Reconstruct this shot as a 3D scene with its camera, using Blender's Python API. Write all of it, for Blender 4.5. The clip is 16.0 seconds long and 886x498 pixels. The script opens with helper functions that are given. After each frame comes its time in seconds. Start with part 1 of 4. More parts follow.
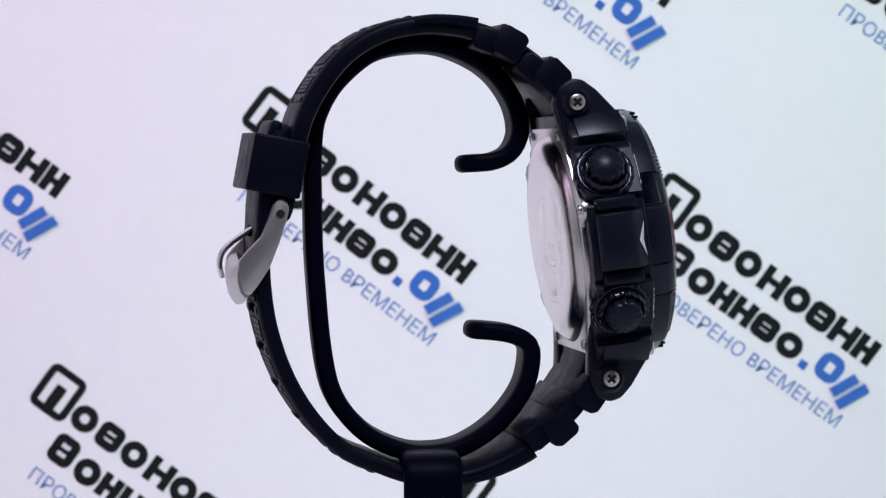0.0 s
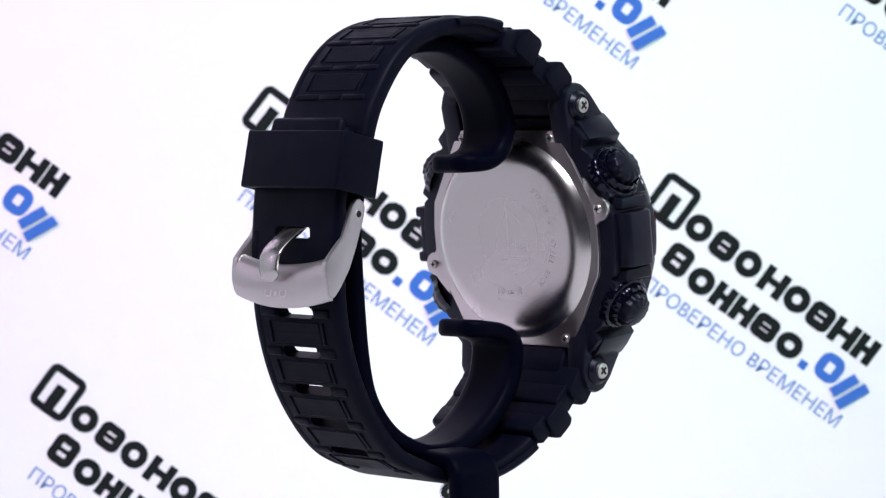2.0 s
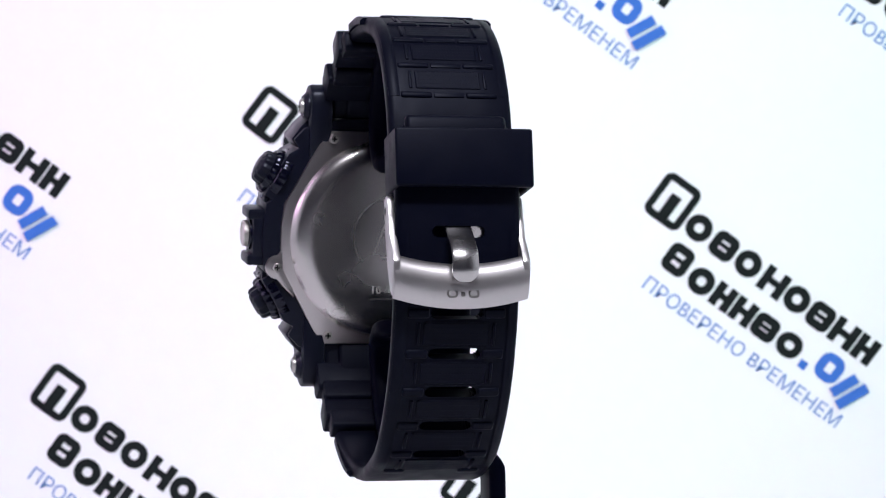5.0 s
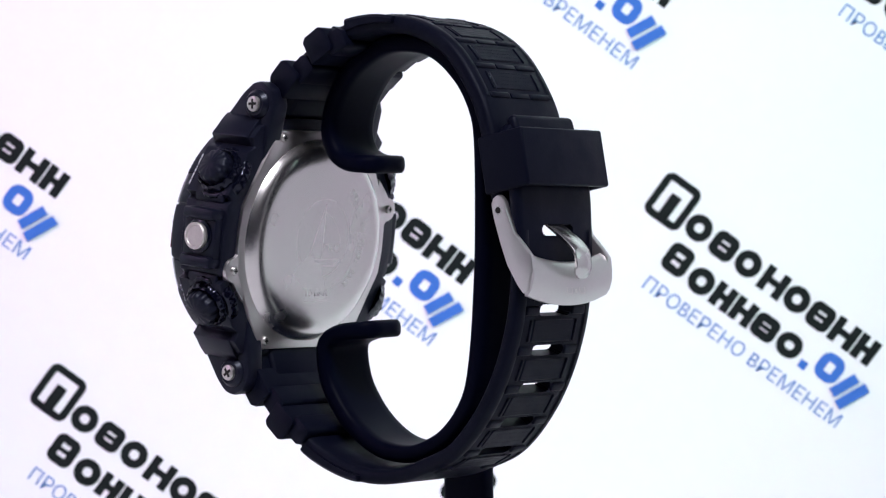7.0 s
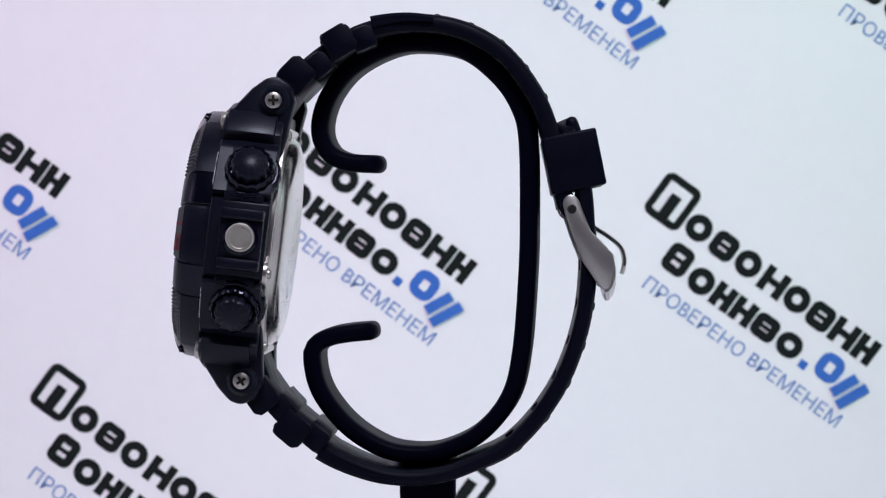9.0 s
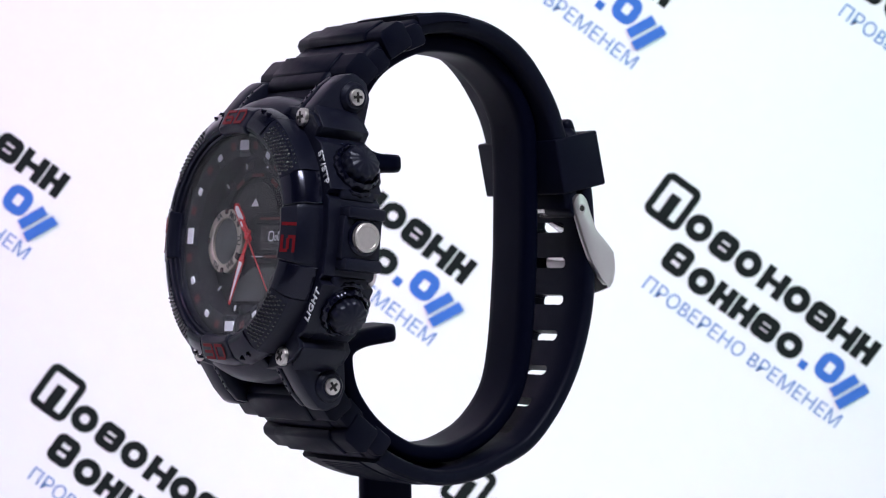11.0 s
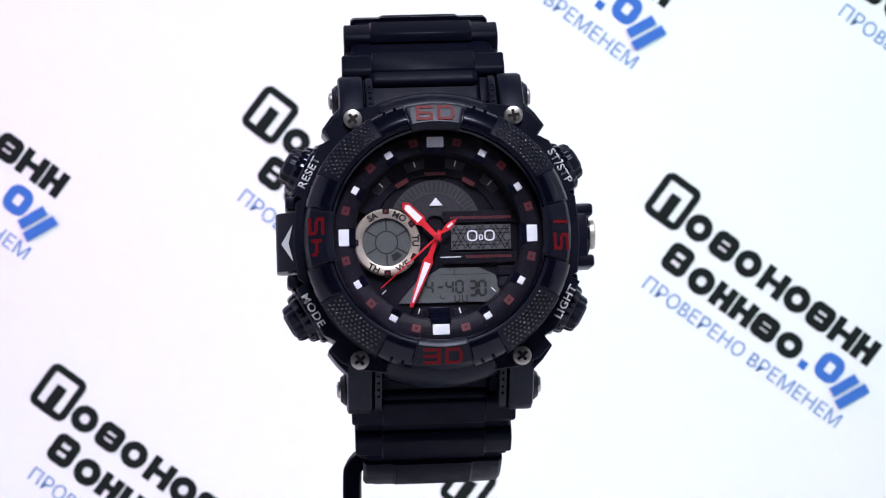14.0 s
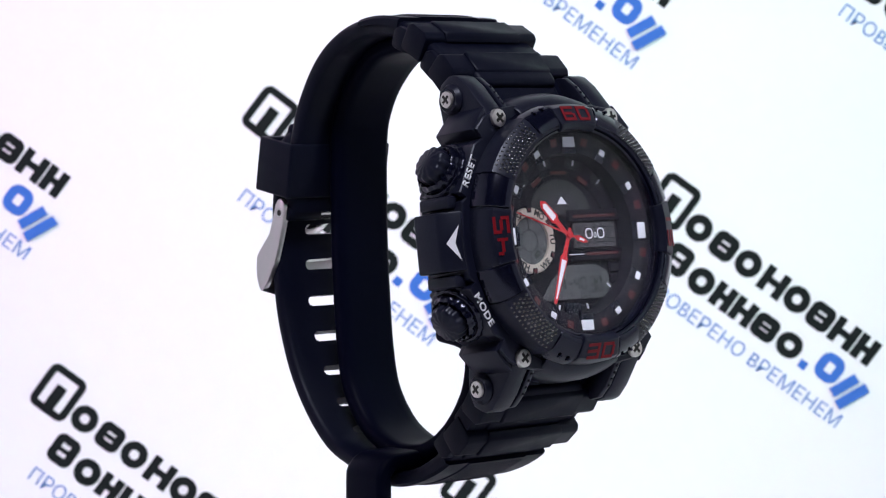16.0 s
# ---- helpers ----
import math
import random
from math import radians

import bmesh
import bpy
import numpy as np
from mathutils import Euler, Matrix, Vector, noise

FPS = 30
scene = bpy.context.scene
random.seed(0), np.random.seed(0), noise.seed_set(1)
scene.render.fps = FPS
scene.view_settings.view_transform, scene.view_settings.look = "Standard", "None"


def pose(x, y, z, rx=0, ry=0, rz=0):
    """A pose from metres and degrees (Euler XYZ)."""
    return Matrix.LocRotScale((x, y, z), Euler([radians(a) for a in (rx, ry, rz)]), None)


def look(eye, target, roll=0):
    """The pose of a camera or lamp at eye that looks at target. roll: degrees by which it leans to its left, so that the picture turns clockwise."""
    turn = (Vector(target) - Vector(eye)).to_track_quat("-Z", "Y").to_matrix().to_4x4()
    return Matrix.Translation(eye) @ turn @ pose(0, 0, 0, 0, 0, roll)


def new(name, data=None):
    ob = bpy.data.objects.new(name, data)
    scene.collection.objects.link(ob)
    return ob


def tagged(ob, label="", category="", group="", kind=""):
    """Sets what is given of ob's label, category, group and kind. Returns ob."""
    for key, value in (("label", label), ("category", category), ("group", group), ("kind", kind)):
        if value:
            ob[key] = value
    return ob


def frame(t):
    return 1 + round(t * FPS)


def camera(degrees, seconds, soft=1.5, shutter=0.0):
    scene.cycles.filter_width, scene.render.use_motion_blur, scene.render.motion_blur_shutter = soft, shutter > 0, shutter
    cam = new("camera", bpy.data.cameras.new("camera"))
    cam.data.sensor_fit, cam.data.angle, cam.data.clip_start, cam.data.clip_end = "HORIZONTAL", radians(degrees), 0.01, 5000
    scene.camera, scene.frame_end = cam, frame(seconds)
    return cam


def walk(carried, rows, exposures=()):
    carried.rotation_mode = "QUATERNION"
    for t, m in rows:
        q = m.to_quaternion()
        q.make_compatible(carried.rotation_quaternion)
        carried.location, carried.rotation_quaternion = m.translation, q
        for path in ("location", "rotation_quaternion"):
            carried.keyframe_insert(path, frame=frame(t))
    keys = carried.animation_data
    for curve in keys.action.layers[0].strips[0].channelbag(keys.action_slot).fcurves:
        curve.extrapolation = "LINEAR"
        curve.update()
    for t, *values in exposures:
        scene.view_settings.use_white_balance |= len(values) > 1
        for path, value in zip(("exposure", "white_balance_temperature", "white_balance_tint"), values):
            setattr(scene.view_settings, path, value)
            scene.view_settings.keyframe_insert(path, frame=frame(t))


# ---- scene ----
# The camera stands still; the watch and its stand turn on the upright axis x = y = 0.
LIFT = 0.095            # height of the lens over the table
cam = camera(18.317, 16.0, soft=1.15)
cam.data.dof.use_dof, cam.data.dof.focus_distance, cam.data.dof.aperture_fstop = True, 0.452, 75.0
EYE = pose(0.0, -0.48, LIFT, 88.752, 0.449, -0.454)
walk(cam, [(0.0, EYE), (16.0, EYE)],
     [(0.0, -0.46), (0.5, -0.36), (1.0, -0.18), (1.5, -0.05), (2.0, 0.0), (4.0, 0.0), (7.0, 0.0), (7.5, -0.08),
      (8.0, -0.18), (8.5, -0.34), (9.2, -0.50), (10.2, -0.20), (11.3, 0.0), (16.0, 0.0)])

# the turn of the watch in degrees, time by time
TURN = [(0.0, -259.0), (0.5, -249.7), (1.0, -240.6), (1.5, -231.7), (2.0, -222.5), (2.5, -212.7), (3.0, -202.8),
        (3.5, -193.4), (4.0, -184.1), (6.5, -136.0), (7.0, -126.8), (7.5, -117.7), (8.0, -108.7), (8.5, -99.3),
        (9.0, -90.1), (11.5, -43.2), (12.0, -32.7), (12.5, -22.2), (13.0, -12.4), (13.5, -3.7), (14.0, 5.0),
        (14.5, 14.9), (15.0, 25.0), (15.5, 34.8), (16.0, 43.9)]

# ---- world and lamps ----
world = bpy.data.worlds.new("room_light")
scene.world = world
world.use_nodes = True
world.node_tree.nodes["Background"].inputs[0].default_value = (0.55, 0.57, 0.66, 1)
world.node_tree.nodes["Background"].inputs[1].default_value = 0.12


def area_lamp(name, eye, target, sx, sy, watts, color, spread=180):
    data = bpy.data.lights.new(name, "AREA")
    data.shape, data.size, data.size_y, data.energy, data.color, data.spread = "RECTANGLE", sx, sy, watts, color, radians(spread)
    ob = new(name, data)
    ob.matrix_world = look(eye, target)
    return ob


area_lamp("lamp_over_camera", (0.05, -0.34, 0.585), (0.0, 0.0, 0.09), 0.20, 0.08, 3.6, (0.90, 0.90, 1.0))
# Added lamps: light the backdrop and tint it like the camera's own colour shading.
area_lamp("added_pink_lamp", (-0.46, 0.0, 0.33), (-0.07, 0.25, 0.09), 0.22, 0.40, 0.385, (1.0, 0.57, 0.98), 48)
area_lamp("added_cool_lamp", (0.46, 0.0, 0.33), (0.07, 0.25, 0.09), 0.22, 0.40, 0.40, (0.54, 0.99, 0.80), 48)


# ---- materials ----
def material(name, color, rough, metal=0.0, grain=0.0, scale=900.0, bump=0.0, wear=0.15, stretch=(1, 1, 1), coat=0.0,
             spec=0.5, tint=(1, 1, 1)):
    """A surface with a fine grain and larger blotches in colour and gloss, and a fine relief."""
    m = bpy.data.materials.new(name)
    m.use_nodes = True
    t, n = m.node_tree.nodes, m.node_tree.links
    b = t["Principled BSDF"]
    b.inputs["Metallic"].default_value = metal
    b.inputs["Coat Weight"].default_value = coat
    b.inputs["Specular IOR Level"].default_value = spec
    b.inputs["Coat Roughness"].default_value = 0.08
    b.inputs["Specular Tint"].default_value = (*tint, 1)
    at = t.new("ShaderNodeTexCoord")
    mp = t.new("ShaderNodeMapping")
    mp.inputs["Scale"].default_value = stretch
    n.new(at.outputs["Object"], mp.inputs["Vector"])
    fine, broad = t.new("ShaderNodeTexNoise"), t.new("ShaderNodeTexNoise")
    fine.inputs["Scale"].default_value, fine.inputs["Detail"].default_value = scale, 4
    broad.inputs["Scale"].default_value, broad.inputs["Detail"].default_value = scale / 9, 3
    for k in (fine, broad):
        n.new(mp.outputs["Vector"], k.inputs["Vector"])
    mix = t.new("ShaderNodeMix")
    mix.data_type = "RGBA"
    mix.inputs[6].default_value = (*[c * (1 - grain) for c in color], 1)
    mix.inputs[7].default_value = (*[min(1, c * (1 + grain)) for c in color], 1)
    n.new(fine.outputs["Fac"], mix.inputs[0])
    n.new(mix.outputs[2], b.inputs["Base Color"])
    rr = t.new("ShaderNodeMapRange")
    rr.inputs["From Min"].default_value, rr.inputs["From Max"].default_value = 0.3, 0.7
    rr.inputs["To Min"].default_value, rr.inputs["To Max"].default_value = rough * (1 - wear), min(1, rough * (1 + wear))
    n.new(broad.outputs["Fac"], rr.inputs["Value"])
    n.new(rr.outputs["Result"], b.inputs["Roughness"])
    if bump:
        bp = t.new("ShaderNodeBump")
        bp.inputs["Strength"].default_value, bp.inputs["Distance"].default_value = bump, 0.0001
        n.new(fine.outputs["Fac"], bp.inputs["Height"])
        n.new(bp.outputs["Normal"], b.inputs["Normal"])
    return m


RUBBER = material("black_rubber", (0.0019, 0.0026, 0.0105), 0.48, grain=0.3, scale=2500, bump=0.16, spec=0.14, tint=(0.84, 0.88, 1.0))
PLASTIC = material("black_plastic", (0.0052, 0.0060, 0.0160), 0.38, grain=0.3, scale=2200, bump=0.2, spec=0.32, tint=(0.84, 0.88, 1.0))
GLOSSY = material("glossy_black_plastic", (0.0026, 0.0030, 0.0100), 0.17, grain=0.2, scale=900, spec=0.45, tint=(0.78, 0.8, 1.0))
STAND = material("black_satin_plastic", (0.0012, 0.0018, 0.0090), 0.48, grain=0.2, scale=700, bump=0.05, spec=0.04)
DIAL = material("black_dial", (0.0085, 0.0080, 0.0135), 0.45, grain=0.3, scale=2600, bump=0.1, spec=0.1)
DIAL_GREY = material("dark_grey_dial", (0.040, 0.039, 0.047), 0.4, grain=0.5, scale=5200, bump=0.5, spec=0.1)
BRUSHED = material("brushed_steel", (0.73, 0.675, 0.67), 0.31, 1.0, 0.03, 1400, 0.0, 0.05)
SATIN = material("satin_steel", (0.72, 0.685, 0.68), 0.40, 1.0, 0.025, 1500, 0.0, 0.05)
POLISHED = material("polished_steel", (0.70, 0.67, 0.66), 0.25, 1.0, 0.05, 1600, 0.03)
PUSHER = material("matt_steel", (0.74, 0.70, 0.66), 0.52, 1.0, 0.12, 1500, 0.05, 0.2)
SCREW = material("screw_steel", (0.70, 0.67, 0.64), 0.38, 1.0, 0.12, 2200, 0.06)
DISH = material("pressed_steel", (0.79, 0.745, 0.73), 0.25, 1.0, 0.03, 900, 0.03, 0.16)
ENGRAVED = material("engraved_steel", (0.785, 0.74, 0.725), 0.30, 1.0, 0.04, 2000)
STUD = material("glossy_stud", (0.012, 0.013, 0.018), 0.16, grain=0.2, scale=900, spec=0.9)
# Dark colour laid on for the shade in screw slots; also the bar ends.
RECESS_DARK = material("dark_recess", (0.03, 0.028, 0.026), 0.5, 0.6, 0.2, 2000)
WHITE = material("white_print", (0.80, 0.80, 0.86), 0.45, grain=0.05, scale=1800)
RED = material("red_print", (0.17, 0.006, 0.012), 0.42, grain=0.15, scale=1800, spec=0.15)
RED_BRIGHT = material("red_lacquer", (0.55, 0.012, 0.022), 0.32, grain=0.1, scale=1800)
RED_DARK = material("dark_red_print", (0.085, 0.006, 0.010), 0.45, grain=0.2, scale=2400)
CHAMPAGNE = material("champagne_metal", (0.62, 0.54, 0.47), 0.36, 0.75, 0.1, 2200, 0.06)
LCD = material("grey_lcd", (0.095, 0.10, 0.105), 0.3, grain=0.15, scale=1500, spec=0.1)
LCD_DARK = material("dark_lcd", (0.034, 0.036, 0.042), 0.3, grain=0.3, scale=3500, spec=0.1)
PANEL_GREY = material("speckled_grey_panel", (0.095, 0.093, 0.10), 0.4, grain=0.4, scale=3800, bump=0.2, spec=0.15)
LINE_GREY_DIM = material("dim_grey_print", (0.052, 0.053, 0.058), 0.45, grain=0.2, scale=1800, spec=0.1)
LCD_INK = material("lcd_ink", (0.004, 0.0045, 0.006), 0.4)
PAPER = material("white_paper", (0.82, 0.82, 0.84), 0.75, grain=0.02, scale=160, bump=0.05)
INK_BLACK = material("black_ink", (0.010, 0.013, 0.013), 0.6, grain=0.3, scale=420, spec=0.1)
INK_BLUE = material("blue_ink", (0.050, 0.155, 0.52), 0.6, grain=0.1, scale=420, spec=0.1)
INK_PALE = material("pale_blue_ink", (0.15, 0.26, 0.54), 0.6, grain=0.1, scale=420, spec=0.1)
UNSEEN_WHITE = material("unseen_white_wall", (0.78, 0.78, 0.80), 0.9, grain=0.06, scale=500, bump=0.2)
ROOM = material("dark_room_wall", (0.045, 0.048, 0.065), 0.8, grain=0.2, scale=40)
TABLE = material("white_table_top", (0.70, 0.70, 0.71), 0.5, grain=0.04, scale=300)


def glass_material():
    m = bpy.data.materials.new("mineral_glass")
    m.use_nodes = True
    b = m.node_tree.nodes["Principled BSDF"]
    b.inputs["Base Color"].default_value = (0.93, 0.94, 0.96, 1)
    b.inputs["Roughness"].default_value, b.inputs["IOR"].default_value = 0.02, 1.22
    b.inputs["Transmission Weight"].default_value = 1.0
    return m


GLASS = glass_material()

# ---- mesh helpers: shapes are drawn in millimetres ----
MM = Matrix.Scale(0.001, 4)
# dial frame (right, up to twelve, out of the face) in the turning frame of the watch
CASE = Matrix.Translation((-0.63, -37.68, -7.45)) @ pose(0, 0, 0, 82.97, -1.0, -1.64)


def part(name, bm, mat, parent=None, label="", at=Matrix(), smooth=35):
    """Links a bmesh as one mesh object, under a thing or a part."""
    bm.transform(MM @ at)
    bmesh.ops.recalc_face_normals(bm, faces=bm.faces)
    me = bpy.data.meshes.new(name)
    bm.to_mesh(me)
    bm.free()
    me.materials.append(mat)
    if smooth:
        for p in me.polygons:
            p.use_smooth = True
        me.set_sharp_from_angle(angle=radians(smooth))
    ob = new(name, me)
    if parent:
        ob.parent = parent
    if label:
        ob["label"] = label
    return ob


def soften(bm, width, segments=2, angle=30):
    if width:
        edges = [e for e in bm.edges if len(e.link_faces) == 2 and e.calc_face_angle(0) > radians(angle)]
        bmesh.ops.bevel(bm, geom=edges, offset=width, segments=segments, profile=0.5, affect="EDGES", clamp_overlap=True)


def prism(points, z0, z1, bevel=0.0, segments=2):
    """A polygon drawn in x, y and raised from z0 to z1."""
    bm = bmesh.new()
    low = [bm.verts.new((x, y, z0)) for x, y in points]
    top = [bm.verts.new((x, y, z1)) for x, y in points]
    bm.faces.new(low[::-1]), bm.faces.new(top)
    for i in range(len(points)):
        j = (i + 1) % len(points)
        bm.faces.new((low[i], low[j], top[j], top[i]))
    bmesh.ops.recalc_face_normals(bm, faces=bm.faces)
    soften(bm, bevel, segments)
    return bm


def box(x0, x1, y0, y1, z0, z1, bevel=0.0, segments=2):
    return prism([(x0, y0), (x1, y0), (x1, y1), (x0, y1)], z0, z1, bevel, segments)


def lathe(profile, steps=64, start=0.0, sweep=360.0, ripple=0.0, waves=0):
    """Turns a closed profile of (radius, height) round z."""
    bm = bmesh.new()
    whole = sweep >= 360
    rings = []
    for k in range(steps if whole else steps + 1):
        a = radians(start + sweep * k / steps)
        f = 1 + ripple * math.cos(waves * a)
        rings.append([bm.verts.new((r * f * math.cos(a), r * f * math.sin(a), z)) for r, z in profile])
    m = len(profile)
    for k in range(len(rings) - (0 if whole else 1)):
        a, b = rings[k], rings[(k + 1) % len(rings)]
        for i in range(m):
            j = (i + 1) % m
            bm.faces.new((a[i], b[i], b[j], a[j]))
    if not whole:
        bm.faces.new(rings[0]), bm.faces.new(rings[-1][::-1])
    bmesh.ops.remove_doubles(bm, verts=bm.verts, dist=1e-5)
    return bm


def disc(r, z0, z1, steps=48, bevel=0.0):
    return prism([(r * math.cos(2 * math.pi * k / steps), r * math.sin(2 * math.pi * k / steps)) for k in range(steps)],
                 z0, z1, bevel)


def join(*bms):
    out = bmesh.new()
    for b in bms:
        me = bpy.data.meshes.new("join")
        b.to_mesh(me)
        b.free()
        out.from_mesh(me)
        bpy.data.meshes.remove(me)
    return out


def moved(bm, m):
    bm.transform(m)
    return bm


def lettering(text, height, depth=0.05, bold=0.0, spacing=1.0, stretch=1.0, slant=0.0):
    """Letters as a thin raised mesh, centred, with capitals of that height."""
    c = bpy.data.curves.new("lettering", "FONT")
    c.body, c.size, c.extrude, c.offset, c.space_character = text, 1.0, 0.0, bold, spacing
    c.align_x, c.align_y, c.shear, c.resolution_u = "CENTER", "CENTER", slant, 4
    ob = new("lettering", c)
    me = bpy.data.meshes.new_from_object(ob.evaluated_get(bpy.context.evaluated_depsgraph_get()))
    bm = bmesh.new()
    bm.from_mesh(me)
    bpy.data.objects.remove(ob)
    bpy.data.curves.remove(c)
    bpy.data.meshes.remove(me)
    if bm.verts:
        xs, ys = [v.co.x for v in bm.verts], [v.co.y for v in bm.verts]
        k = height / (max(ys) - min(ys))
        mid = ((max(xs) + min(xs)) / 2, (max(ys) + min(ys)) / 2)
        for v in bm.verts:
            v.co = ((v.co.x - mid[0]) * k * stretch, (v.co.y - mid[1]) * k, 0)
        if depth:
            got = bmesh.ops.extrude_face_region(bm, geom=bm.faces[:])
            for v in got["geom"]:
                if isinstance(v, bmesh.types.BMVert):
                    v.co.z = depth
        else:
            bmesh.ops.triangulate(bm, faces=bm.faces[:])
    return bm


def curve(points, per=8):
    """A smooth line through points in the plane, as places and tangents at even steps."""
    p = [Vector(q) for q in points]
    p = [2 * p[0] - p[1]] + p + [2 * p[-1] - p[-2]]
    out = []
    for i in range(1, len(p) - 2):
        for k in range(per):
            t = k / per
            a, b, c, d = p[i - 1], p[i], p[i + 1], p[i + 2]
            out.append(0.5 * (2 * b + (c - a) * t + (2 * a - 5 * b + 4 * c - d) * t * t + (3 * b - a - 3 * c + d) * t ** 3))
    out.append(p[-2])
    return out


class Way:
    """A line in the y, z plane, by length."""

    def __init__(self, points):
        self.p = curve(points, 12)
        self.s = [0.0]
        for a, b in zip(self.p, self.p[1:]):
            self.s.append(self.s[-1] + (b - a).length)
        self.length = self.s[-1]

    def at(self, s):
        s = min(max(s, 0), self.length)
        i = max(k for k in range(len(self.s)) if self.s[k] <= s + 1e-9)
        i = min(i, len(self.p) - 2)
        f = (s - self.s[i]) / max(self.s[i + 1] - self.s[i], 1e-9)
        q = self.p[i].lerp(self.p[i + 1], f)
        e, g = self.p[max(i - 2, 0)], self.p[min(i + 3, len(self.p) - 1)]
        t = (g - e).normalized()
        return q, t

    def basis(self, s, side=1):
        """A frame on the line: x across, y along it, z out of the band."""
        q, t = self.at(s)
        n = Vector((-t.y, t.x)) * side
        return Matrix(((1, 0, 0, 0), (0, t.x, n.x, q.x), (0, t.y, n.y, q.y), (0, 0, 0, 1)))

    def near(self, z, low=0.0, high=None):
        """The length at which the line passes that height."""
        high = self.length if high is None else high
        return min((abs(self.at(low + (high - low) * k / 400)[0].y - z), low + (high - low) * k / 400) for k in range(401))[1]


def band(way, s_list, rows, holes=(), side=1):
    """A strip along a way. rows(s): places across the strip as (x, inner, outer); holes: (s0, s1, first row, last row)."""
    bm = bmesh.new()
    grid = []
    for s in s_list:
        f = way.basis(s, side)
        grid.append([(bm.verts.new(f @ Vector((x, 0, lo))), bm.verts.new(f @ Vector((x, 0, hi)))) for x, lo, hi in rows(s)])
    ns, nx = len(grid) - 1, len(grid[0]) - 1

    def solid(i, j):
        if not (0 <= i < ns and 0 <= j < nx):
            return False
        mid = (s_list[i] + s_list[i + 1]) / 2
        return not any(a < mid < b and j0 <= j < j1 for a, b, j0, j1 in holes)

    for i in range(ns):
        for j in range(nx):
            if not solid(i, j):
                continue
            a, b, c, d = grid[i][j], grid[i + 1][j], grid[i + 1][j + 1], grid[i][j + 1]
            bm.faces.new((a[1], b[1], c[1], d[1])), bm.faces.new((d[0], c[0], b[0], a[0]))
            for (p, q), (ii, jj) in (((a, d), (i - 1, j)), ((b, c), (i + 1, j)), ((a, b), (i, j - 1)), ((d, c), (i, j + 1))):
                if not solid(ii, jj):
                    bm.faces.new((p[0], q[0], q[1], p[1]))
    return bm


def thing(name, label, category, at):
    ob = new(name)
    ob.matrix_world = at
    return tagged(ob, label, category)


# ---- the setting ----
def slab(name, x0, x1, y0, y1, z0, z1, mat):
    return tagged(part(name, box(x0, x1, y0, y1, z0, z1), mat, smooth=0), kind="structure")


# Table top out of view, added; its front edge sets what the steel reflects.
tagged(slab("table_top", -520, 520, -240, 260, -20, 0, TABLE), "unseen smooth white table top under the display", "table")
# Unseen dark sheet past the table edge, added to darken the steel's reflection.
slab("floor", -520, 520, -760, -240, -20, -4, ROOM)
backdrop = tagged(slab("backdrop", -520, 520, 250, 256, 0, 600, PAPER),
                  "white paper backdrop printed with slanted repeating shop marks", "backdrop")
# Unseen walls, added; their white and dark lengths set what the steel reflects.
slab("wall_east", 500, 506, -420, 250, 0, 600, UNSEEN_WHITE)
slab("wall_west", -506, -500, -420, 250, 0, 600, UNSEEN_WHITE)
slab("wall_southeast", 500, 506, -760, -420, 0, 600, ROOM)
slab("wall_southwest", -506, -500, -760, -420, 0, 600, ROOM)
slab("ceiling", -520, 520, -760, 260, 600, 606, ROOM)
slab("wall_south", -520, 520, -766, -760, 0, 606, ROOM)


# the printed marks on the backdrop, in units of the print, turned on the paper
def ring_block(x0, x1, y0, y1, s, corner=0.8):
    """A rounded block with a rounded opening; corner: 1 is fully round."""
    mx, my, hx, hy = (x0 + x1) / 2, (y0 + y1) / 2, (x1 - x0) / 2, (y1 - y0) / 2

    def outline(hx, hy, r):
        pts = []
        for k in range(4):
            cx, cy = (hx - r) * (1, -1, -1, 1)[k], (hy - r) * (1, 1, -1, -1)[k]
            for q in range(7):
                a = radians(90 * k + 15 * q)
                pts.append((mx + cx + r * math.cos(a), my + cy + r * math.sin(a)))
        return pts

    r = min(hx, hy) * corner
    bm = bmesh.new()
    a = [bm.verts.new((x, y, 0.0)) for x, y in outline(hx, hy, r)]
    b = [bm.verts.new((x, y, 0.0)) for x, y in outline(hx - s, hy - s, max(r - s, min(hx, hy) * 0.05))]
    for i in range(len(a)):
        j = (i + 1) % len(a)
        bm.faces.new((a[i], a[j], b[j], b[i]))
    return bm


def flat(x0, x1, y0, y1):
    bm = bmesh.new()
    bm.faces.new([bm.verts.new((x, y, 0.0)) for x, y in ((x0, y0), (x1, y0), (x1, y1), (x0, y1))])
    return bm


def twin(x0, x1, y0, y1, s):
    """Two upright bars with a bar between them."""
    m = (y0 + y1) / 2
    return join(flat(x0, x0 + s, y0, y1), flat(x1 - s, x1, y0, y1), flat(x0 + s, x1 - s, m - s * 0.4, m + s * 0.4))


def block(kind, mid, y0, y1, width=48, s=15.5):
    """One bold block of a printed row: a ring, a barred ring or a pair of bars."""
    a, b = mid - width / 2, mid + width / 2
    if kind == "o":
        return ring_block(a, b, y0, y1, s, 0.96)
    if kind == "b":
        h = (y0 + y1) / 2
        return join(ring_block(a, b, y0, y1, s, 0.6), moved(flat(a + 3, b - 3, h - 4, h + 4), T3(0, 0, 1)))
    return twin(a, b, y0, y1, s)


def T3(x, y, z):
    return Matrix.Translation((x, y, z))


